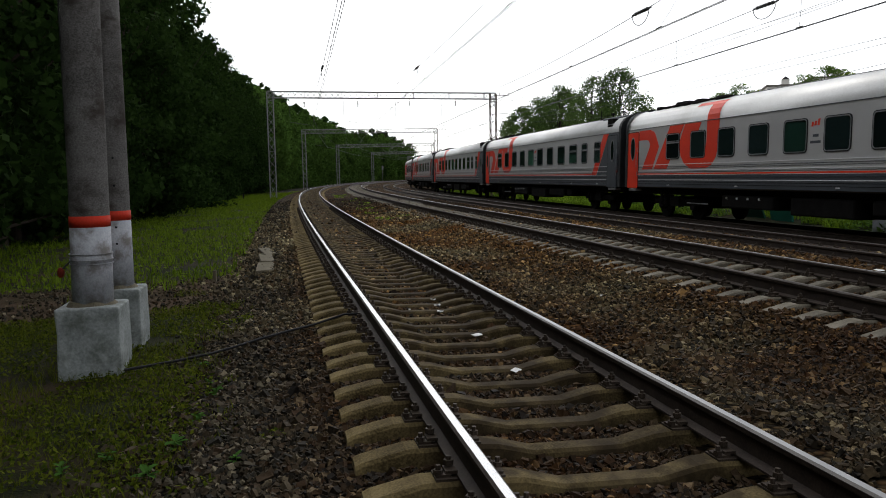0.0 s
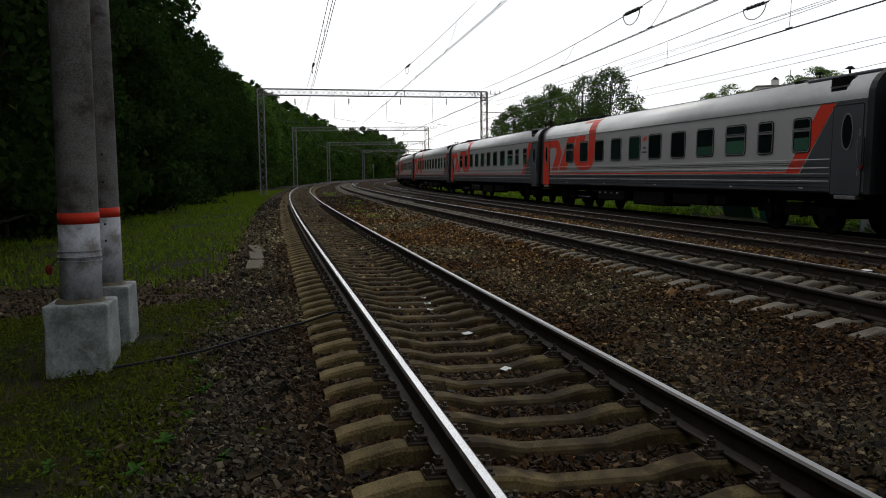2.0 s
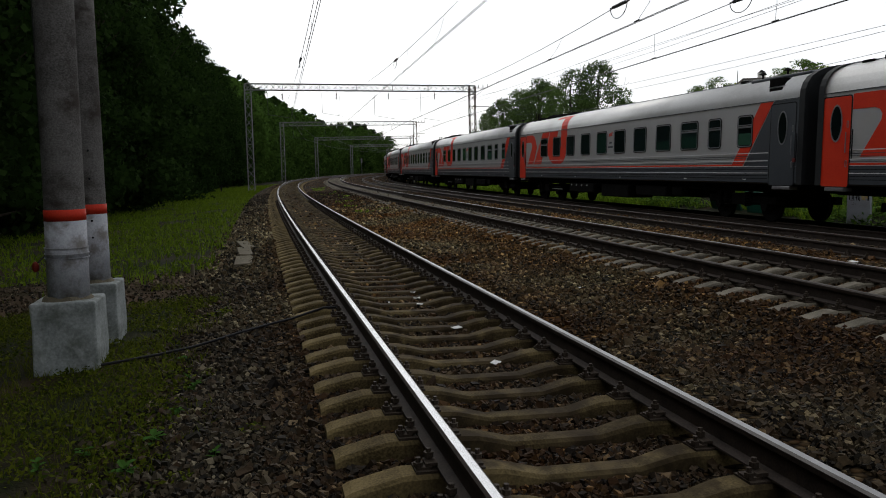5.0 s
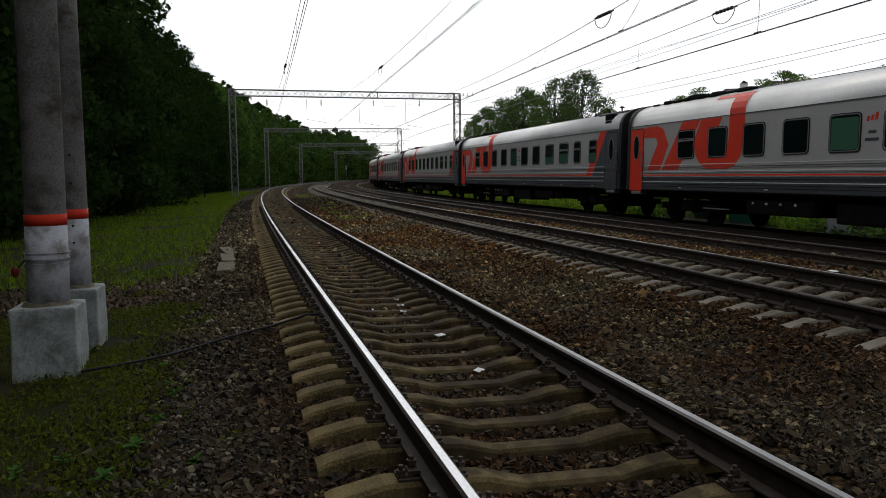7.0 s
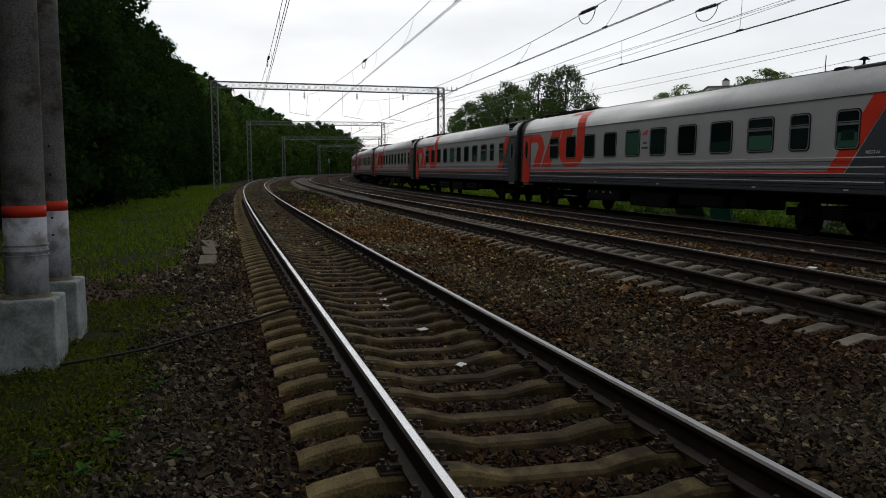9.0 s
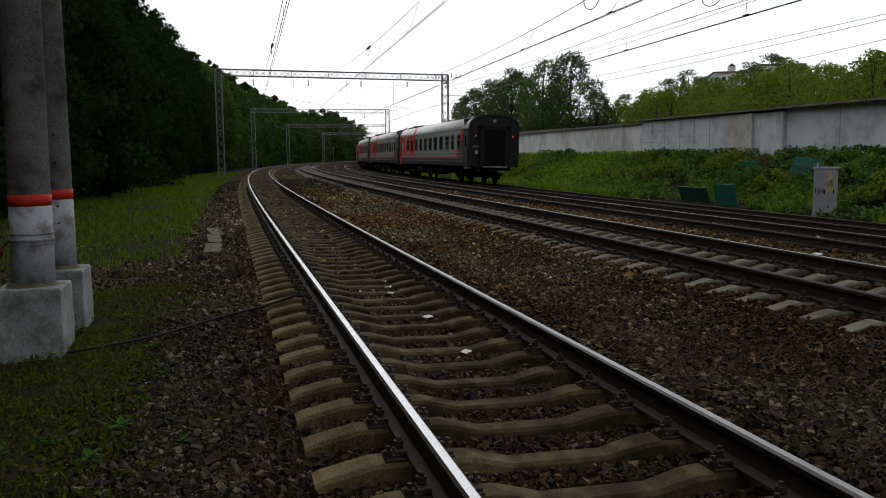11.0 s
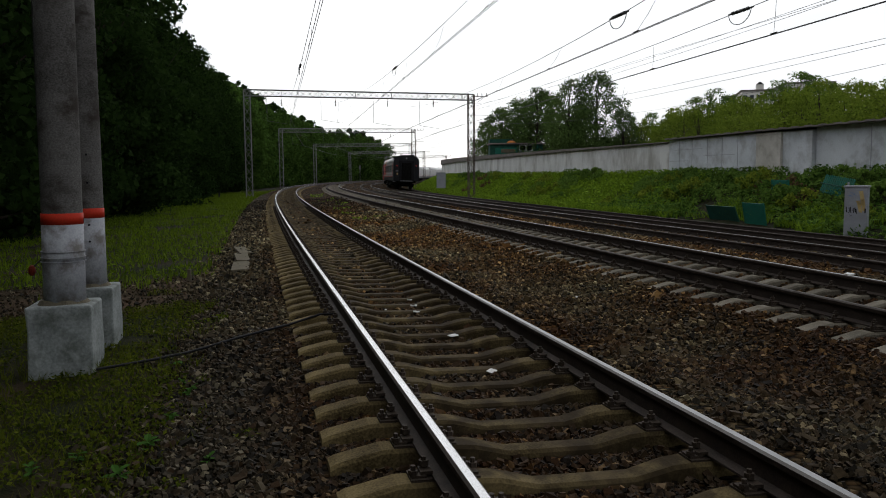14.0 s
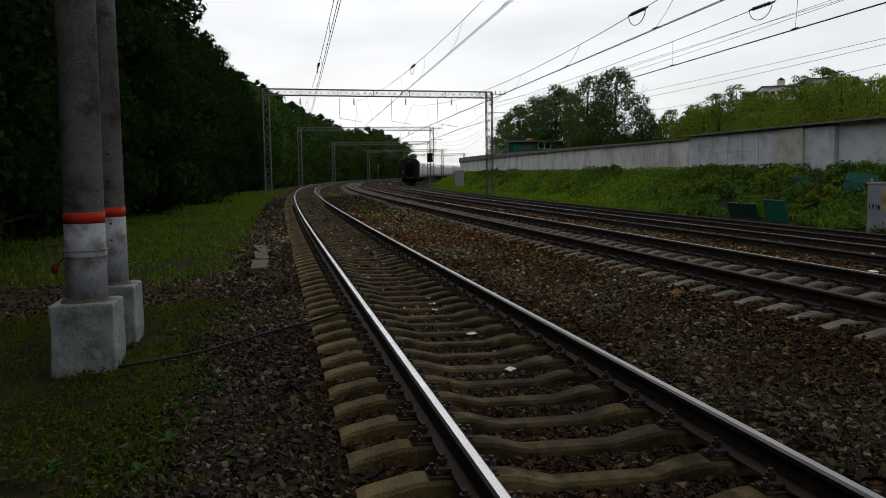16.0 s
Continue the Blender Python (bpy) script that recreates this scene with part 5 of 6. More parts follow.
while _s0 < 300:
    near = _s0 < 115
    grow = 1.0 if near else 1.04 - 0.06 * min(1, max(0, _s0 - 165) / 50)
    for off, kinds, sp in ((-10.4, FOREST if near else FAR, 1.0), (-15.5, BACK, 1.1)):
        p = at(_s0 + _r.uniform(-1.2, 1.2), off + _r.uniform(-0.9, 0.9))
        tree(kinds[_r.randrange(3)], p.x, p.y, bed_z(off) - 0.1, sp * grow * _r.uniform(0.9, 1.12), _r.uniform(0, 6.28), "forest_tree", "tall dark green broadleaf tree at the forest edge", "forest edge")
    _s0 += 3.4 if near else 4.0

GROVE = [tree_parts(41 + k, 9.0, 6.6, 0.5, 15000, 0.17, LEAF["grove"], 120) for k in range(3)]
for k, (x, y, sc) in enumerate(((15.9, 75, 1.04), (13.6, 76, 0.98), (13.9, 100, 1.18), (17.6, 72, 0.62), (12.1, 105, 1.08), (10.2, 107, 0.98), (14.0, 108, 1.1), (16.4, 104, 1.08), (8.8, 112, 0.85), (19.5, 103, 1.0))):
    tree(GROVE[k % 3], x, y, 1.6, sc, k * 1.3, "yard_tree", "leafy green tree behind the pale wall", "trees behind the wall")
HILL = [tree_parts(61 + k, 6.0, 6.8, 0.0, 5200, 0.20, LEAF["light"], 70) for k in range(3)]
DARKHILL = [tree_parts(71 + k, 8.0, 6.5, 0.4, 7500, 0.20, LEAF["mid"], 80) for k in range(2)]
for k in range(84):
    s, off = 4 + k * 0.86 + _r.uniform(-1, 1), 31.5 + (k % 4) * 5.5 + _r.uniform(-2, 2)
    p = at(s, off)
    tree(HILL[k % 3], p.x, p.y, bed_z(off) - 0.4, _r.uniform(0.62, 0.9), _r.uniform(0, 6), "hillside_tree", "yellow-green young tree on the hillside", "hillside trees")
for k, (x, y, z, sc) in enumerate(((34.6, 103, 5.2, 0.80), (37.4, 104, 5.4, 0.92), (39.6, 105, 5.5, 0.82), (44.6, 102, 6.0, 0.95), (47.0, 102, 6.2, 1.05), (49.4, 103, 6.4, 0.98), (52.5, 104, 6.6, 0.85),
                                   (61, 100, 6.8, 0.85), (27.5, 98, 4.0, 0.66), (30.2, 99, 4.2, 0.62))):
    tree(DARKHILL[k % 2], x, y, z - 0.4, sc, k * 2.1, "hillside_tree", "dark rounded tree on the hillside", "hillside trees")

# ---- loose stones of the ballast ----
def bed_arr(off):
    grid = np.arange(-12, 20, 0.05)
    return np.interp(off, grid, [bed_z(o) for o in grid])


def stone_cloud(rng, n, s0, s1, o0, o1, size, keep=None):
    """n angular stones strewn over a stretch of the bed; vertices and quads."""
    s, o = rng.uniform(s0, s1, n), rng.uniform(o0, o1, n)
    ok = np.ones(n, bool)
    for k, (off, z, cant) in enumerate(TRACKS):
        ok &= np.abs(np.abs(o - off) - GAUGE / 2) > 0.085
        on = np.abs(((s - FIRST[k]) / PITCH + 0.5) % 1 - 0.5) * PITCH < (0.135 if k < 2 else 0.0)
        ok &= ~(on & (np.abs(o - off) < 1.4) & (rng.uniform(size=n) < 0.97))
    if keep is not None:
        ok &= keep(s, o, rng)
    s, o = s[ok], o[ok]
    n = len(s)
    h, bx, by = np.interp(s, _s, _h), np.interp(s, _s, _x), np.interp(s, _s, _y)
    x, y = bx + o * np.cos(h), by - o * np.sin(h)
    sz = size * np.exp(rng.normal(0, 0.28, n))
    cube = np.array([(a, b, c) for c in (-1, 1) for b in (-1, 1) for a in (-1, 1)], float) * 0.5
    v = cube[None] * (1 + rng.uniform(-0.27, 0.27, (n, 8, 3)))
    v *= (rng.uniform(0.6, 1.15, (n, 1, 3)) * np.array([1.1, 1.0, 0.9])) * sz[:, None, None]
    q = rng.normal(size=(n, 4))
    q /= np.linalg.norm(q, axis=1)[:, None]
    w, i, j, k = q.T
    rot = np.stack([np.stack([1 - 2 * (j * j + k * k), 2 * (i * j - k * w), 2 * (i * k + j * w)], 1), np.stack([2 * (i * j + k * w), 1 - 2 * (i * i + k * k), 2 * (j * k - i * w)], 1),
                    np.stack([2 * (i * k - j * w), 2 * (j * k + i * w), 1 - 2 * (i * i + j * j)], 1)], 1)
    v = np.einsum("nij,nkj->nki", rot, v)
    z = bed_arr(o) + sz * 0.26 + rng.uniform(-0.005, 0.012, n)
    v += np.stack([x, y, z], 1)[:, None, :]
    f = np.array([(0, 2, 3, 1), (4, 5, 7, 6), (0, 1, 5, 4), (2, 6, 7, 3), (0, 4, 6, 2), (1, 3, 7, 5)])
    return v.reshape(-1, 3), (f[None] + (np.arange(n) * 8)[:, None, None]).reshape(-1, 4)


def build_stones():
    rng = np.random.default_rng(5)

    def edge(s, o, g):
        return (o > -2.35) | (g.uniform(size=len(o)) < np.clip((o + 3.3) * 0.9, 0.02, 1) ** 2 * 0.6)
    vs, fs, base = [], [], 0
    for n, s0, s1, o0, o1, size in ((68000, 1.8, 7.0, -3.2, 4.2, 0.026), (44000, 5.5, 13.0, -3.1, 8.2, 0.030), (30000, 13.0, 26.0, -2.9, 9.5, 0.040), (20000, 24.0, 60.0, -2.7, 9.0, 0.055), (9000, 10.0, 40.0, 6.5, 12.6, 0.048)):
        v, f = stone_cloud(rng, n, s0, s1, o0, o1, size, edge)
        vs.append(v)
        fs.append(f + base)
        base += len(v)
    v, f = stone_cloud(rng, 2600, 11.8, 15.8, -8.5, -2.4, 0.03)
    vs.append(v)
    fs.append(f + base)
    ob = mesh_ob("crushed_stone", np.concatenate(vs).tolist(), np.concatenate(fs).tolist(), MAT["stone"])
    tagged(ob, "countless angular grey and brown ballast stones", "stones", kind="stuff")
    # the nearest ones, one by one
    bed = bpy.data.objects["ballast"]
    shapes = []
    for k in range(12):
        bm = bmesh.new()
        bmesh.ops.create_icosphere(bm, subdivisions=1, radius=0.5)
        for v in bm.verts:
            v.co *= rng.uniform(0.72, 1.22)
            v.co.z *= 0.7
        me = bpy.data.meshes.new("stone")
        bm.to_mesh(me)
        bm.free()
        me.materials.append(MAT["stone"])
        shapes.append(me)
    count = 0
    while count < 290:
        s, o = rng.uniform(2.0, 5.5), rng.uniform(-2.4, 3.4)
        if abs(abs(o) - GAUGE / 2) < 0.1 or (abs(o) < 1.42 and abs(((s - FIRST[0]) / PITCH + 0.5) % 1 - 0.5) * PITCH < 0.15):
            continue
        st = new("stone", shapes[count % 12])
        st.parent = bed
        d = rng.uniform(0.032, 0.052)
        st.matrix_world = along(s, o, bed_z(o) + d * 0.28) @ Euler(rng.uniform(-0.5, 0.5, 3)).to_matrix().to_4x4() @ Matrix.Rotation(rng.uniform(0, 6), 4, "Z") @ Matrix.Diagonal((d, d * 0.8, d * 0.8, 1))
        count += 1


build_stones()


# ---- grass and weeds ----
def blades(name, rng, n, s0, s1, o0, o1, height, width, material, label, keep=None, lift=0.0):
    s, o = rng.uniform(s0, s1, n), rng.uniform(o0, o1, n)
    if keep is not None:
        ok = keep(s, o)
        s, o = s[ok], o[ok]
    n = len(s)
    h, bx, by = np.interp(s, _s, _h), np.interp(s, _s, _x), np.interp(s, _s, _y)
    grid = np.arange(-40, 80, 0.1)
    z = np.interp(o, grid, [bed_z(g) for g in grid]) + lift
    p = np.stack([bx + o * np.cos(h), by - o * np.sin(h), z - 0.02], 1)
    hh = height * rng.uniform(0.4, 1.4, n)
    a = rng.uniform(0, 6.283, n)
    w = np.stack([np.cos(a), np.sin(a), np.zeros(n)], 1) * (width * rng.uniform(0.6, 1.4, n))[:, None]
    lean = rng.normal(0, 0.45, (n, 2)) * hh[:, None]
    mid = p + np.stack([lean[:, 0] * 0.4, lean[:, 1] * 0.4, hh * 0.6], 1)
    tip = p + np.stack([lean[:, 0], lean[:, 1], hh], 1)
    v = np.stack([p - w, p + w, mid + w * 0.8, tip, mid - w * 0.8], 1).reshape(-1, 3)
    i = np.arange(n) * 5
    quads = np.stack([i, i + 1, i + 2, i + 4], 1).tolist()
    tris = np.stack([i + 4, i + 2, i + 3], 1).tolist()
    ob = mesh_ob(name, v.tolist(), quads + tris, material)
    return tagged(ob, label, "grass", kind="stuff")


def cover(name, rng, n, s0, s1, o0, o1, z0, z1, size, material, label, keep=None):
    """Low leafy cover: single small leaves lying at all angles above the ground."""
    s, o = rng.uniform(s0, s1, n), rng.uniform(o0, o1, n)
    if keep is not None:
        ok = keep(s, o)
        s, o = s[ok], o[ok]
    n = len(s)
    h, bx, by = np.interp(s, _s, _h), np.interp(s, _s, _x), np.interp(s, _s, _y)
    grid = np.arange(-40, 80, 0.1)
    z = np.interp(o, grid, [bed_z(g) for g in grid]) + rng.uniform(z0, z1, n)
    p = np.stack([bx + o * np.cos(h), by - o * np.sin(h), z], 1)
    u = rng.normal(size=(n, 3)) * np.array([1, 1, 0.6])
    u /= np.linalg.norm(u, axis=1)[:, None]
    v = np.cross(u, rng.normal(size=(n, 3)) * 0.5 + np.array([0, 0, 1]))
    v /= np.linalg.norm(v, axis=1)[:, None] + 1e-9
    sz = size * rng.uniform(0.5, 1.5, n)
    u, v = u * sz[:, None] * 0.5, v * sz[:, None] * 0.28
    vert = np.stack([p - u, p + v, p + u, p - v], 1).reshape(-1, 3)
    ob = mesh_ob(name, vert.tolist(), np.arange(n * 4).reshape(-1, 4).tolist(), material)
    return tagged(ob, label, "plants", kind="stuff")


def patchy(scale, level, soft_edge=None):
    def keep(s, o):
        out = np.zeros(len(s), bool)
        for i in range(len(s)):
            v = noise.noise((s[i] * scale, o[i] * scale, 5.0)) + 0.5 * noise.noise((s[i] * scale * 3, o[i] * scale * 3, 9.0))
            lim = level
            if soft_edge is not None and o[i] > soft_edge:
                lim += (o[i] - soft_edge) * 1.1
            if 12.2 < s[i] < 15.6 and o[i] < -2.2:
                lim += 0.75
            out[i] = v > lim
        return out
    return keep


_g = np.random.default_rng(21)
cover("verge_weeds", _g, 60000, 1.5, 13.0, -7.5, -1.7, 0.015, 0.065, 0.036, LEAF["grass"], "low patchy green weeds and moss among stones", patchy(0.9, -0.35, -2.7))
blades("verge_grass", _g, 42000, 1.5, 14.0, -8.0, -2.1, 0.09, 0.0045, LEAF["grass"], "short ragged grass by the poles", patchy(0.8, -0.3, -2.7))
blades("lawn_grass", _g, 42000, 13.0, 95.0, -10.5, -2.5, 0.16, 0.012, LEAF["lawn"], "mown green grass strip along the forest", patchy(0.35, -0.35, -2.5))
cover("lawn_cover", _g, 24000, 13.0, 110.0, -10.5, -2.5, 0.0, 0.06, 0.09, LEAF["lawn"], "clover in the grass strip", patchy(0.35, -0.3, -2.6))
blades("bank_grass", _g, 34000, 40.0, 150.0, 16.9, 22.9, 0.34, 0.030, LEAF["bank"], "long bright green grass on the bank")
cover("bank_herbs", _g, 26000, 40.0, 150.0, 17.2, 22.8, 0.05, 0.35, 0.24, LEAF["bank"], "leafy herbs on the bank")
cover("bank_weeds", _g, 30000, 12.0, 45.0, 17.3, 22.9, 0.02, 0.42, 0.17, LEAF["ivy"], "dense creeping weeds on the bank", lambda s, o: patchy(0.5, -0.25)(s, o) & ~((s > 28.8) & (s < 34) & (o < 18.6)))
blades("bank_tufts", _g, 14000, 12.0, 45.0, 16.9, 19.5, 0.38, 0.022, LEAF["bank"], "weedy tufts at the foot of the bank", lambda s, o: patchy(0.5, -0.1)(s, o) & ~((s > 28.0) & (s < 34) & (o < 18.2)) & ~((s > 20.5) & (s < 25) & (o < 18.4)))
cover("track_weeds", _g, 2500, 30.0, 75.0, 1.9, 3.2, 0.0, 0.12, 0.10, LEAF["bank"], "sparse weeds between the tracks", patchy(0.4, 0.3))

BUSH = [tree_parts(81 + k, 1.15, 2.2, 0.0, 1700, 0.15, LEAF["ivy"], 26) for k in range(3)]
for k, (s, off, sc) in enumerate(((56, 21.9, 1.0), (57.6, 21.9, 0.9), (54.6, 21.9, 0.75), (41.4, 21.9, 1.0), (45.5, 22, 0.7), (37.2, 21.6, 1.0), (38.5, 21.6, 0.95), (35.6, 21.4, 0.9), (34.2, 21.6, 0.95), (30.5, 21.9, 0.95),
                                  (29.3, 21.9, 1.0), (27.6, 21.9, 0.9), (26, 21.9, 0.95), (24.4, 21.8, 0.9), (22.5, 21.8, 1.0), (20.5, 21.8, 1.0), (32.2, 21.7, 0.8), (96, 21.9, 1.0), (93, 22, 0.8), (43.0, 22, 0.6), (48.5, 22, 0.5))):
    p = at(s, off)
    t = tree(BUSH[k % 3], p.x, p.y, bed_z(off) - 0.32, sc * (0.82 if s < 46 else 1.0), k * 0.9, "bush", "dense dark green bush at the foot of the wall", "bushes along the wall")
    t["category"] = "bush"


# low clumps of nettle, creeper and dry stalks over the slope
CLUMP = [tree_parts(91 + k, 0.75, 1.7, 0.0, 800, 0.12, LEAF[m], 22) for k, m in enumerate(("ivy", "herb", "ivy", "dry"))]
_rb = random.Random(33)
for k in range(120):
    s, off = (_rb.uniform(13.0, 46.0), _rb.uniform(18.4, 21.9)) if k < 84 else (_rb.uniform(46.0, 110.0), _rb.uniform(18.5, 22.4))
    if 21.5 < s < 24.8 and off < 19.2 or 28.4 < s < 33.6 and off < 19.4:
        continue
    kind = 3 if k % 14 == 5 else k % 3
    p = at(s, off)
    t = tree(CLUMP[kind], p.x, p.y, bed_z(off) - 0.12, _rb.uniform(0.55, 1.2), _rb.uniform(0, 6.28), "shrub", ("low green creeper clump on the bank", "yellow-green herb clump on the bank", "low green creeper clump on the bank",
             "dry brown stalks among the bank weeds")[kind], "shrubs on the bank")
    t["category"] = "shrub"


def leaf_shape():
    me = bpy.data.meshes.new("leaf")
    me.from_pydata([(0, 0, 0), (0.32, 0.25, 0.06), (0.75, 0.24, 0.05), (1, 0, -0.05), (0.75, -0.24, 0.05), (0.32, -0.25, 0.06), (0.5, 0, 0.0)], [], [(0, 6, 1), (1, 6, 2), (2, 6, 3), (3, 6, 4), (4, 6, 5), (5, 6, 0)])
    me.materials.append(LEAF["weed"])
    return me


LEAF_ME = leaf_shape()
for k, (x, y, sc) in enumerate(((-1.84, 5.22, 1.0), (-1.87, 5.82, 0.9), (-1.94, 6.51, 0.9), (-1.82, 4.67, 1.1), (-2.39, 7.68, 0.7), (-1.34, 4.84, 0.7), (-2.25, 5.1, 0.8), (-2.1, 6.9, 0.7), (-2.45, 4.9, 0.8))):
    w = thing("weed", "small broad-leaved green weed among the stones", "weed", "weeds by the track", m=Matrix.Translation((x, y, ground_z(x, y) - 0.01)))
    bm = rod((0, 0, -0.03), (0.01, 0.0, 0.09 * sc), 0.003, 5)
    part("stem", bm, LEAF["weed"], w)
    rr = random.Random(k)
    for j in range(8):
        lf = new("leaf", LEAF_ME)
        lf.parent = w
        d = rr.uniform(0.06, 0.10) * sc
        lf.matrix_local = Matrix.Translation((0, 0, rr.uniform(0.02, 0.09) * sc)) @ Matrix.Rotation(j * 2.4, 4, "Z") @ Matrix.Rotation(rr.uniform(-0.6, 0.2), 4, "Y") @ Matrix.Diagonal((d, d, d, 1))


# ---- small things by the track ----
def near_ground(name, label, cat, x, y, rot=0.0, dz=0.0):
    return thing(name, label, cat, m=Matrix.Translation((x, y, ground_z(x, y) + dz)) @ Matrix.Rotation(rot, 4, "Z"))


def rough_block(a, b, c, seed):
    bm = box(-a / 2, a / 2, -b / 2, b / 2, -0.12, c, 0.015)
    bmesh.ops.subdivide_edges(bm, edges=list(bm.edges), cuts=1, use_grid_fill=True)
    for v in bm.verts:
        v.co += Vector((0.02 * noise.noise(v.co * 4 + Vector((seed, 0, 0))), 0.02 * noise.noise(v.co * 4 + Vector((0, seed, 0))), 0.02 * noise.noise(v.co * 4 + Vector((0, 0, seed)))))
    return bm


for k, (x, y, a, b, c) in enumerate(((-3.55, 15.5, 0.32, 1.5, 0.13), (-3.88, 17.1, 0.29, 1.6, 0.15), (-4.25, 18.8, 0.28, 1.6, 0.14))):
    t = thing("kerb_block", "worn pale concrete block lying beside the ballast", "concrete block", "loose blocks", m=Matrix.Translation((x, y, -0.42)) @ Matrix.Rotation(0.2 + 0.06 * k, 4, "Z"))
    part("block", rough_block(a, b, c, k * 3.1), MAT["stone_grey"], t)
t = near_ground("marker_stake", "short pale wooden stake in the dirt", "stake", -4.17, 14.27)
part("stake", box(-0.03, 0.03, -0.03, 0.03, -0.1, 0.20, 0.008), MAT["stone_grey"], t)
t = near_ground("stub_post", "thin dark iron stub beside the plinth", "post", -3.83, 7.95)
part("stub", rod((0, 0, -0.2), (0.0, 0, 0.72), 0.014, 8), MAT["iron"], t)
t = thing("ground_wire", "thin wire down the pole ending in a red clip", "wire", m=Matrix.Translation((-3.62, 7.72, -0.4)))
part("strand", rod((0.0, 0.0, 1.05), (0.02, 0.02, 6.5), 0.008, 6), MAT["wire"], t)
_bm = bmesh.new()
bmesh.ops.create_uvsphere(_bm, u_segments=12, v_segments=8, radius=0.035, matrix=Matrix.Translation((-0.12, 0, 0.93)) @ Matrix.Diagonal((1, 1, 1.5, 1)))
part("clip", _bm, MAT["dull_red"], t, "dull red clip")
part("tail", rod((0.0, 0.0, 1.06), (-0.12, 0, 0.95), 0.008, 6), MAT["wire"], t)
_cu = bpy.data.curves.new("cable", "CURVE")
_cu.dimensions, _cu.bevel_depth, _cu.bevel_resolution = "3D", 0.014, 2
_sp = _cu.splines.new("POLY")
_pts = [(-3.07, 7.45), (-2.85, 7.58), (-2.6, 7.78), (-2.4, 7.98), (-2.23, 8.13), (-2.0, 8.38), (-1.75, 8.62), (-1.52, 8.87), (-1.2, 9.05), (-0.9, 9.12)]
_sp.points.add(len(_pts) - 1)
for q, (x, y) in zip(_sp.points, _pts):
    q.co = (x, y, ground_z(x, y) + 0.06 + (0.06 if x > -1.3 else 0), 1)
_cu.materials.append(MAT["black"])
tagged(new("cable", _cu), "black rubber cable lying over the stones", "cable")
for k, (x, y, a) in enumerate(((0.28, 8.25, 0.13), (0.55, 6.71, 0.12), (-0.12, 9.74, 0.10), (-0.22, 10.7, 0.07), (-0.16, 10.22, 0.11), (7.0, 13.1, 0.22), (2.0, 10.6, 0.04), (-0.5, 9.9, 0.04))):
    s_, o_ = nearest(x, y)
    z = -0.262 if abs(o_) < 0.5 else bed_z(o_) + 0.05
    t = thing("paper_scrap", "scrap of white litter lying between the rails", "litter", "litter", m=Matrix.Translation((x, y, z)) @ Matrix.Rotation(k * 1.1, 4, "Z"))
    bm = bmesh.new()
    ring = [bm.verts.new((a * 0.55 * math.cos(6.283 * q / 9) * (0.7 + 0.5 * ((q * 7 + k) % 3) / 3), a * 0.4 * math.sin(6.283 * q / 9), 0.008 * ((q + k) % 3))) for q in range(9)]
    top = bm.faces.new(ring)
    ext = bmesh.ops.extrude_face_region(bm, geom=[top])
    bmesh.ops.translate(bm, vec=(0, 0, 0.003), verts=[v for v in ext["geom"] if isinstance(v, bmesh.types.BMVert)])
    part("scrap", bm, MAT["white"], t)


# ---- trackside cabinet, panels and fence sheets ----
def frame_at(s, off, z=0.0):
    return along(s, off, z)


def build_cabinet():
    c = thing("relay_cabinet", "pale grey steel trackside cabinet with scribbled paint", "cabinet", m=frame_at(23.3, 17.6, -0.80) @ Matrix.Rotation(0.72, 4, "Z") @ Matrix.Diagonal((1.38, 0.8, 1, 1)))
    part("plinth", box(-0.26, 0.26, -0.21, 0.27, -0.25, 0.10, 0.01), MAT["block_concrete"], c)
    part("body", box(-0.25, 0.25, -0.20, 0.27, 0.10, 1.68, 0.015), MAT["cabinet_grey"], c)
    part("roof", box(-0.275, 0.275, -0.225, 0.30, 1.68, 1.745, 0.015), MAT["cabinet_grey"], c)
    part("door", box(-0.225, 0.225, 0.272, 0.285, 0.18, 1.62, 0.005), MAT["cabinet_grey"], c)
    part("handle", box(-0.22, -0.19, 0.285, 0.31, 0.85, 1.0, 0.004), MAT["black"], c)
    part("antenna", rod((0.2, 0, 1.74), (0.2, 0, 1.86), 0.02, 8), MAT["cabinet_grey"], c)
    for a, b, z0, z1 in ((0.215, 0.18, 0.86, 1.06), (0.18, 0.12, 0.84, 0.88), (0.15, 0.12, 0.88, 1.04), (0.12, 0.09, 0.84, 1.06), (0.09, 0.04, 0.92, 0.96), (0.06, 0.03, 0.84, 1.02), (0.03, -0.01, 0.86, 1.04),
                         (0.0, -0.03, 0.82, 1.0), (0.20, 0.04, 0.76, 0.785), (0.16, 0.02, 0.71, 0.73)):
        part("scribble", plate_xz(a, b, z0, z1), MAT["black"], c, "black paint scribble")
    for a, b, z0, z1 in ((-0.02, -0.15, 0.86, 1.24), (-0.06, -0.21, 1.08, 1.58), (-0.10, -0.22, 0.90, 1.34), (0.0, -0.13, 1.10, 1.26)):
        part("paint_patch", plate_xz(a, b, z0, z1, 0.291), MAT["ochre"], c, "yellowish paint patch")
    for a, b, z0, z1 in ((0.20, 0.05, 1.38, 1.43), (0.18, 0.0, 1.48, 1.52), (0.10, -0.02, 1.42, 1.46)):
        part("faded_scribble", plate_xz(a, b, z0, z1), MAT["faded_blue"], c, "faded blue paint scribble")


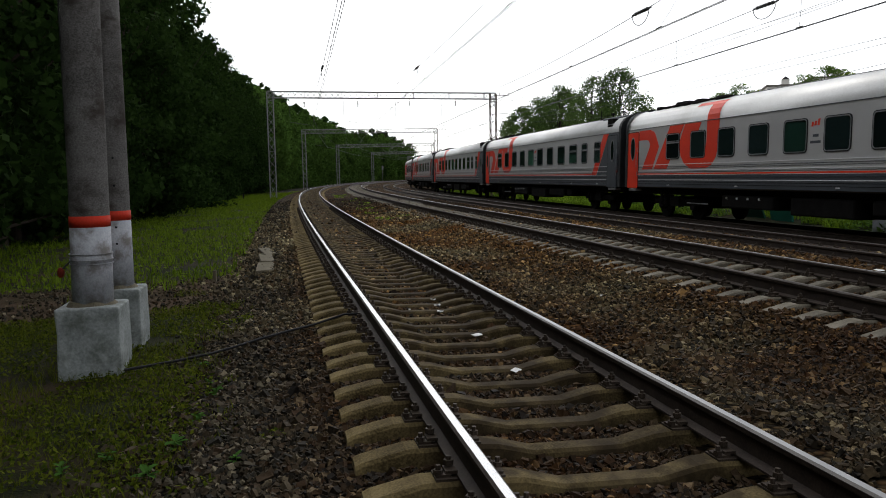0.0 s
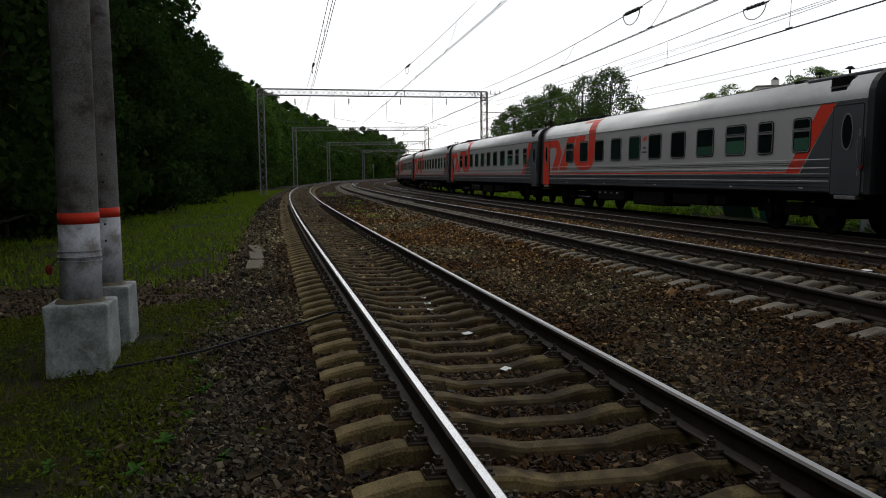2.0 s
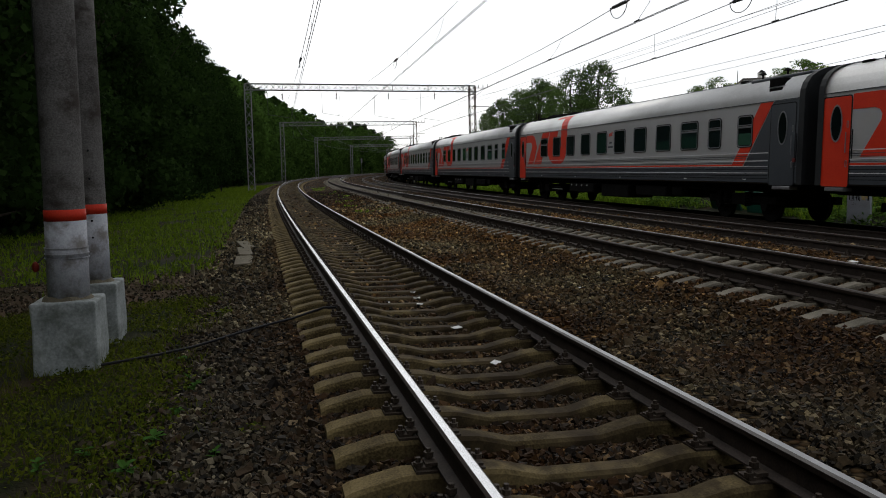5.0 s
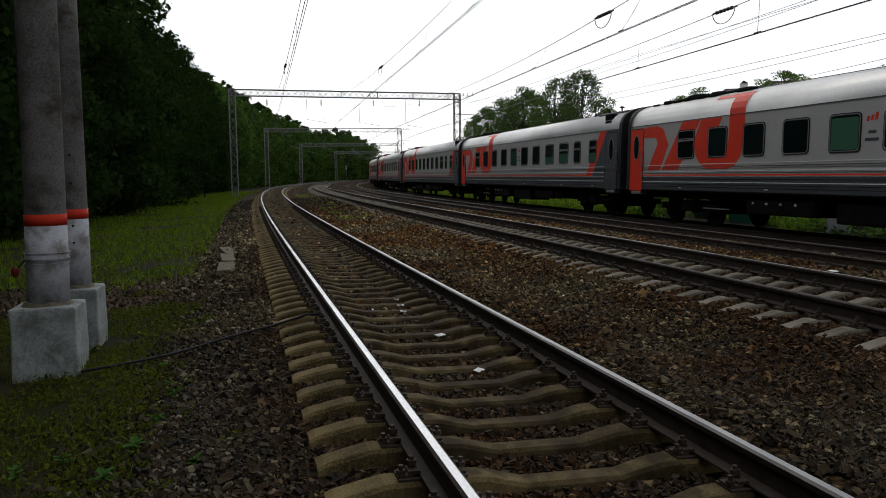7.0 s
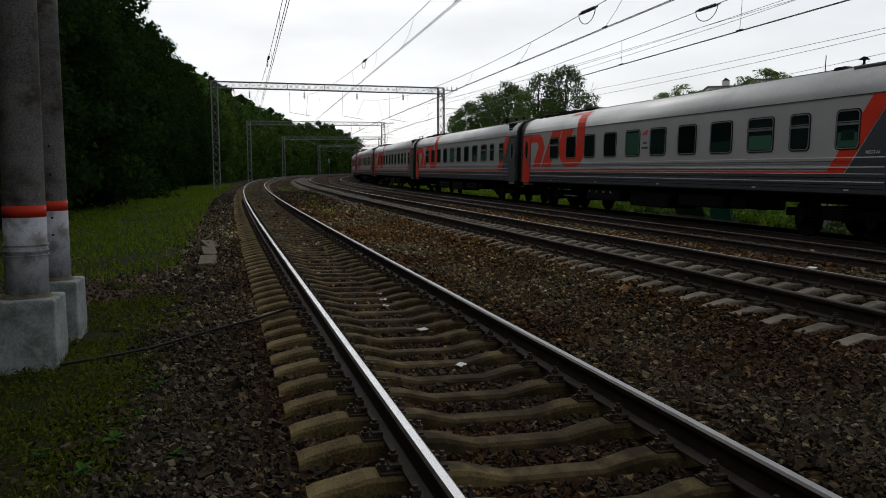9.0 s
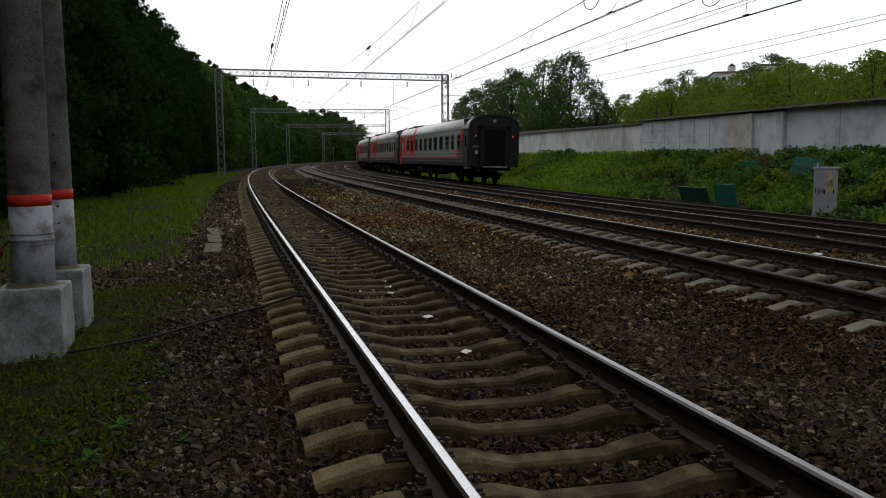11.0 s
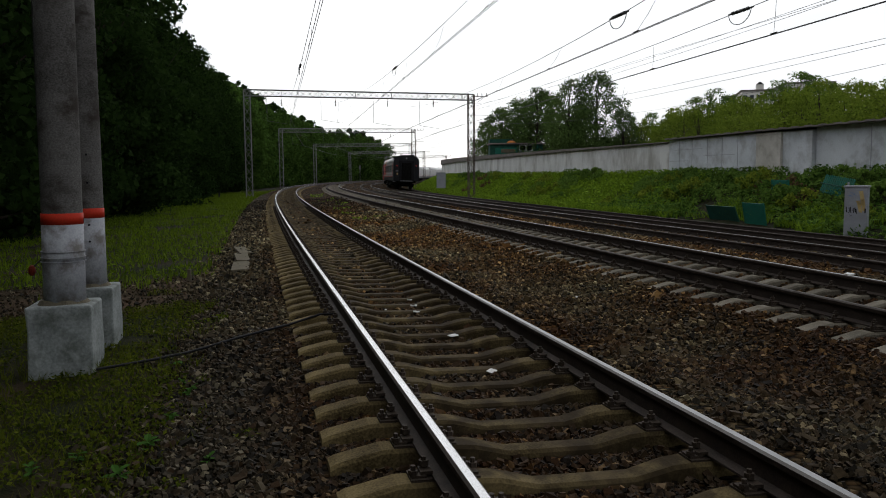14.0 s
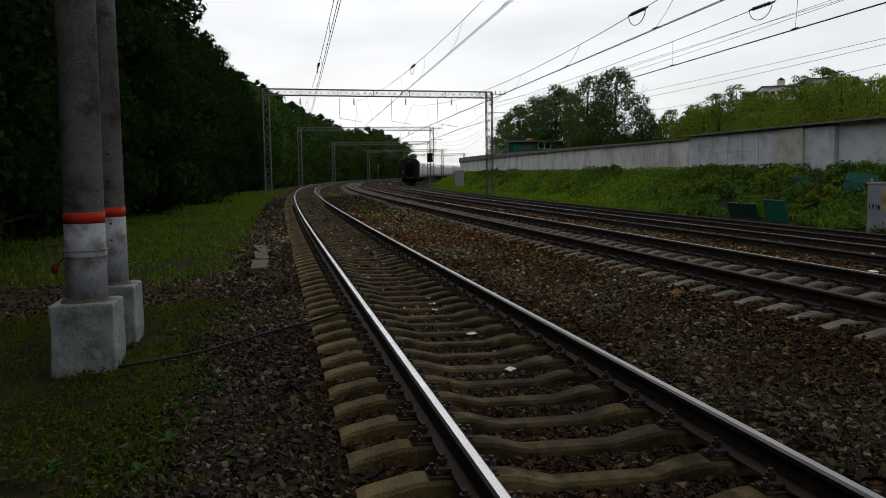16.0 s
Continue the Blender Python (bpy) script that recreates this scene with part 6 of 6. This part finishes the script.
def plate_xz(a, b, z0, z1, y=0.289):
    """A slanting painted mark on the cabinet's door."""
    bm = bmesh.new()
    x0, x1 = min(a, b), max(a, b)
    q = [bm.verts.new(v) for v in ((x0, y, z0), (x0 + (x1 - x0) * 0.6, y, z0 + 0.02), (x1, y, z1 - 0.02), (x0 + (x1 - x0) * 0.45, y, z1))]
    f = bm.faces.new(q)
    e = bmesh.ops.extrude_face_region(bm, geom=[f])
    bmesh.ops.translate(bm, vec=(0, -0.004, 0), verts=[v for v in e["geom"] if isinstance(v, bmesh.types.BMVert)])
    return bm


build_cabinet()


def build_panel(s, off, z, w, h, tilt, material, label):
    t = thing("green_panel", label, "panel", "green panels", m=frame_at(s, off, z) @ Matrix.Rotation(tilt, 4, "X"))
    part("sheet", box(-w / 2, w / 2, -0.02, 0.02, -0.15, h, 0.008), material, t)
    part("edge", box(-w / 2 - 0.02, -w / 2 + 0.03, -0.035, 0.035, -0.15, h + 0.02, 0.006), material, t)
    part("edge", box(w / 2 - 0.03, w / 2 + 0.02, -0.035, 0.035, -0.15, h + 0.02, 0.006), material, t)


build_panel(29.5, 18.0, -0.68, 1.4, 0.86, -0.18, MAT["green_paint"], "green sheet metal panel leaning on the bank")
build_panel(32.0, 18.1, -0.60, 2.2, 0.60, -0.35, MAT["green_dark"], "dark green panel half hidden by weeds")
build_panel(31.2, 20.3, 0.42, 1.15, 0.65, -0.1, MAT["green_paint"], "green panel below the pier")


def build_fence(s0, s1, off, z0, z1, label):
    a, b = at(s0, off, z0), at(s1, off, z1)
    t = thing("fence_sheet", label, "fence", "fence sheets", m=Matrix.Translation(a))
    n = max(6, int((b - a).length / 0.11))
    d = (b - a) / n
    for k in range(n):
        p = d * k
        bm = bmesh.new()
        add_box(bm, -0.042, 0.042, -0.012, 0.012, -0.05, 0.72 - 0.01 * (k % 3), 0.004)
        bm.transform(Matrix.Translation(p) @ Matrix.Rotation(math.atan2(d.y, d.x), 4, "Z") @ Matrix.Rotation(-0.25, 4, "X") @ Matrix.Rotation(0.22, 4, "Y"))
        part("slat", bm, MAT["green_paint"], t)
    part("rail", rod(Vector((0, 0, 0.35)), (b - a) + Vector((0, 0, 0.35)), 0.02, 6), MAT["green_dark"], t)


build_fence(28.65, 26.95, 20.3, 0.62, 0.42, "leaning teal slatted fence piece on the bank")
build_fence(25.1, 22.4, 20.3, 0.05, -0.05, "fallen teal slatted fence piece among weeds")
_p = at(28.0, 16.95)
t = thing("orange_scrap", "flat orange board lying by the track", "board", m=Matrix.Translation((_p.x, _p.y, -0.78)) @ Matrix.Rotation(0.4, 4, "Z"))
part("board", box(-0.35, 0.35, -0.12, 0.12, 0, 0.06, 0.01), MAT["orange"], t)


# ---- shed, signal, lamps and far buildings ----
def build_shed():
    t = thing("shed", "green wooden hut with a white window above the wall", "hut", m=Matrix.Translation((11.2, 100.5, 1.75)))
    part("wall", box(-3.2, 3.2, -1.5, 1.5, 0, 3.3, 0.02), MAT["green_dark"], t)
    part("roof", box(-3.4, 3.5, -1.9, 1.8, 3.3, 3.46, 0.03), MAT["roof_sheet"], t, "flat dark roof")
    part("upper_wall", box(-3.2, -0.4, -1.0, 1.4, 3.4, 3.95, 0.02), MAT["green_dark"], t)
    w = part("window", box(0.35, 1.95, -1.56, -1.50, 2.45, 3.25, 0.01), MAT["white"], t, "white framed window")
    for a, b in ((0.43, 1.10), (1.20, 1.87)):
        part("pane", box(a, b, -1.575, -1.555, 2.53, 3.17), PAINT["glass"], w)
    part("net", box(-2.6, 0.1, -1.62, -1.55, 1.9, 2.9, 0.01), MAT["green_paint"], t, "green netting")
    part("tarp", box(-1.9, -0.2, -1.70, -1.62, 2.3, 2.75, 0.03), MAT["stone_grey"], t)
    _b = bmesh.new()
    bmesh.ops.create_uvsphere(_b, u_segments=14, v_segments=8, radius=0.45, matrix=Matrix.Translation((-0.6, -1.2, 3.5)) @ Matrix.Diagonal((1.2, 1, 0.6, 1)))
    part("dome", _b, MAT["orange"], t, "faded orange bundle on the roof")
    part("post", box(2.5, 2.62, -1.6, -1.5, 0, 3.3), MAT["green_paint"], t)


build_shed()
t = thing("signal", "black railway signal head on a thin grey post", "signal", m=Matrix.Translation((-1.76, 108, -0.85)))
part("post", rod((0, 0, -0.3), (0.1, 0, 4.9), 0.06, 10), MAT["galvanised"], t)
_hd = part("head", box(-0.28, 0.42, -0.12, 0.12, 3.75, 4.95, 0.05), MAT["black"], t)
for z in (4.0, 4.35, 4.7):
    part("hood", rod((0.07, -0.12, z), (0.07, -0.34, z), 0.11, 12), MAT["black"], _hd)
t = thing("relay_box", "small pale grey box on the bank", "cabinet", m=Matrix.Translation((2.0, 100, 0.1)))
part("box", box(-0.55, 0.55, -0.3, 0.3, -0.3, 1.55, 0.02), MAT["cabinet_grey"], t)
part("lid", box(-0.6, 0.6, -0.35, 0.35, 1.55, 1.62, 0.01), MAT["cabinet_grey"], t)
t = thing("signal_post", "thin pale signpost by the far bend", "sign post", m=Matrix.Translation((-15.9, 200, -0.5)))
part("post", rod((0, 0, -0.2), (0, 0, 4.4), 0.05, 8), MAT["galvanised"], t)
part("board", box(-0.2, 0.2, -0.1, -0.05, 3.4, 4.4, 0.02), MAT["galvanised"], t)
t = thing("marker_post", "dark marker post at the edge of the trees", "post", m=Matrix.Translation((-18.8, 74.5, -0.62)))
part("post", rod((0, 0, -0.2), (0, 0, 0.62), 0.07, 8), MAT["black"], t)


def build_street_lamp(x, y, z, top, reach):
    t = thing("street_lamp", "grey street lamp with a curved arm over the shrubs", "street lamp", "street lamps", m=Matrix.Translation((x, y, z)))
    part("pole", rod((0, 0, -0.3), (0, 0, top - 0.6), 0.07, 8), MAT["galvanised"], t)
    bm = bmesh.new()
    last = Vector((0, 0, top - 0.6))
    for k in range(1, 7):
        a = k / 6
        q = Vector((-reach * a, 0, top - 0.6 + 0.6 * math.sin(a * math.pi / 2)))
        add_rod(bm, last, q, 0.035, 6)
        last = q
    part("arm", bm, MAT["galvanised"], t)
    _b = bmesh.new()
    bmesh.ops.create_uvsphere(_b, u_segments=14, v_segments=8, radius=0.5, matrix=Matrix.Translation((-reach - 0.3, 0, top - 0.02)) @ Matrix.Diagonal((1.0, 0.35, 0.3, 1)))
    part("head", _b, MAT["white"], t)


build_street_lamp(31.9, 70, 4.3, 2.2, 0.9)
build_street_lamp(21.4, 80, 3.4, 2.1, 0.9)
build_street_lamp(45.0, 76, 5.4, 4.6, 1.0)


def build_block(x, y, z, w, d, h, rot, label, floors, bays):
    t = thing("apartment_block", label, "apartment building", "far buildings", m=Matrix.Translation((x, y, z)) @ Matrix.Rotation(rot, 4, "Z"))
    part("wall", box(0, w, 0, d, 0, h, 0.1), MAT["apartment"], t)
    part("roof", box(-0.4, w + 0.4, -0.4, d + 0.4, h, h + 0.5, 0.05), MAT["roof_sheet"], t)
    tur = part("roof_turret", box(w * 0.45, w * 0.45 + 2.2, 1, 3.2, h + 0.5, h + 2.2, 0.05), MAT["apartment"], t)
    bm = bmesh.new()
    bmesh.ops.create_cone(bm, cap_ends=True, segments=4, radius1=1.7, radius2=0.1, depth=1.0, matrix=Matrix.Translation((w * 0.45 + 1.1, 2.1, h + 2.7)) @ Matrix.Rotation(0.785, 4, "Z"))
    part("turret_roof", bm, MAT["black"], tur)
    for f in range(floors):
        for k in range(bays):
            x0 = w * (k + 0.5) / bays
            z0 = h - 2.6 - f * 3.0
            wn_ = part("window", box(x0 - 0.75, x0 + 0.75, -0.06, 0.02, z0, z0 + 1.5), MAT["white"], t)
            part("pane", box(x0 - 0.62, x0 + 0.62, -0.09, -0.05, z0 + 0.1, z0 + 1.4), PAINT["glass"], wn_)
    for k in range(floors):
        part("balcony", box(-1.2, 0.05, 1.0, 6.0, h - 3.0 - k * 3.0, h - 1.9 - k * 3.0, 0.03), MAT["apartment"], t)


build_block(101.7, 260, 5, 10, 30, 22.2, -0.25, "pale panel apartment block with a small roof turret", 4, 5)
build_block(119.5, 268, 5, 15, 20, 25.4, -0.2, "second pale apartment block behind the trees", 3, 6)

# a bare branching snag beside the grove
t = thing("bare_branch", "leafless grey branch rising from the trees", "branch", m=Matrix.Translation((17.2, 74, 4.0)))
_bm = bmesh.new()
add_rod(_bm, (0, 0, -2.5), (0.5, 0, 3.0), 0.05, 5, 0.03)
add_rod(_bm, (0.5, 0, 3.0), (1.0, 0, 5.2), 0.03, 5, 0.012)
for a, b in (((0.3, 0, 1.5), (1.3, 0, 2.5)), ((0.55, 0, 3.2), (0.2, 0, 4.2)), ((0.8, 0, 4.2), (1.4, 0, 4.9)), ((0.4, 0, 2.3), (-0.3, 0, 3.2))):
    add_rod(_bm, a, b, 0.02, 4, 0.008)
part("limb", _bm, MAT["bark"], t)


# ---- feeder lines on the side arms, and line fittings ----
def span_wire(name, a, b, sag, r, parent, n=18):
    cu = bpy.data.curves.new(name, "CURVE")
    cu.dimensions, cu.bevel_depth, cu.bevel_resolution = "3D", r * 0.8, 1
    sp = cu.splines.new("POLY")
    sp.points.add(n)
    for k in range(n + 1):
        u = k / n
        p = Vector(a).lerp(Vector(b), u)
        sp.points[k].co = (p.x, p.y, p.z - sag * 4 * u * (1 - u), 1)
    cu.materials.append(MAT["wire"])
    ob = new(name, cu)
    ob.parent = parent
    return ob


_f = thing("feeder_line", "bundle of thin power lines beside the tracks", "power line", kind="structure")
for near, far, z, sag in ((18.68, 17.69, 7.52, 0.0), (17.67, 17.59, 7.97, 0.71), (16.69, 17.87, 7.58, 0.67), (20.53, 17.64, 6.34, 0.35), (19.59, 17.71, 6.28, 0.72), (20.29, 17.67, 6.28, 1.46)):
    span_wire("feeder_wire", at(7.0, near, z), at(SUPPORTS[0], far, z), sag, 0.011, _f)
    for _a, _b in zip(SUPPORTS[:3], SUPPORTS[1:4]):
        span_wire("feeder_wire", at(_a, far, z), at(_b, far, z), sag + 0.6, 0.011, _f)
for s, off, z in ((24.67, 9.72, 6.41), (23.71, 13.42, 6.49), (41.74, 5.29, 6.86), (41.11, 0.49, 6.77)):
    t = thing("wire_jumper", "looped jumper clamp on the overhead line", "wire clamp", "wire jumpers", kind="structure")
    bm = bmesh.new()
    m = along(s, off, z)
    last = None
    for k in range(13):
        a = math.pi * k / 12
        q = m @ Vector((0.62 * math.cos(a), 0.05, -0.42 * math.sin(a)))
        if last is not None:
            add_rod(bm, last, q, 0.014, 5)
        last = q
    add_rod(bm, m @ Vector((-0.65, 0, 0)), m @ Vector((0.65, 0, 0)), 0.03, 6)
    for k in range(5):
        add_rod(bm, m @ Vector((-0.4 + k * 0.2, 0, 0.0)), m @ Vector((-0.32 + k * 0.2, 0, 0.0)), 0.06, 8)
    part("loop", bm, MAT["wire"], t)

build_tracks()


# ---- the rear of the last car ----
def dress_last_car(car):
    e = -BODY / 2
    for y, z in ((1.18, 2.95), (-1.18, 2.95)):
        part("tail_lamp", rod((e - 0.03, y, z), (e - 0.10, y, z), 0.055, 12), PAINT["tail"], car, "lit red tail lamp")
    part("rear_doorway", box(e - 0.36, e - 0.31, -0.62, 0.62, 1.1, 3.32, 0.02), PAINT["under"], car)
    part("rear_sill", box(e - 0.45, e - 0.30, -0.75, 0.75, 1.06, 1.13, 0.01), PAINT["frame"], car, "pale worn sill under the rear door")
    part("warning_plate", box(e - 0.075, e - 0.062, 1.02, 1.2, 1.86, 2.06), MAT["ochre"], car, "small yellow warning plate")
    part("number_bar", box(e - 0.072, e - 0.062, 0.98, 1.34, 2.32, 2.36), PAINT["frame"], car)
    part("number_bar", box(e - 0.072, e - 0.062, 0.98, 1.34, 2.25, 2.29), PAINT["frame"], car)
    part("top_lamp", rod((e - 0.03, 0, 3.86), (e - 0.09, 0, 3.86), 0.09, 12), PAINT["frame"], car)

    for words, d, h, size, m in (("16", 21.72, 2.42, 0.16, PAINT["under"]), ("МЕСТ-60", 22.72, 2.04, 0.10, PAINT["car_white"])):
        fc = bpy.data.curves.new("lettering", "FONT")
        fc.body, fc.size, fc.extrude = words, size, 0.002
        fc.materials.append(m)
        ob = new("lettering", fc)
        ob.parent = car
        ob.matrix_local = Matrix.Translation((dx(d) + (0.12 if size > 0.12 else 0.5), SIDE_Y + 0.022, h)) @ Matrix.Rotation(math.pi, 4, "Z") @ Matrix.Rotation(math.pi / 2, 4, "X")
    part("number_sheet", strip_bm(21.42, 21.84, 2.36, 2.60, SIDE_Y, 0.019), PAINT["blind"], car, "paper sheet in the window")


dress_last_car(CARS[-1][0])


# ---- what moves ----
def motions():
    for car, front in CARS:
        walk(car, [(k * 0.5, car_pose(front + SPEED * k * 0.5)) for k in range(33)])


motions()
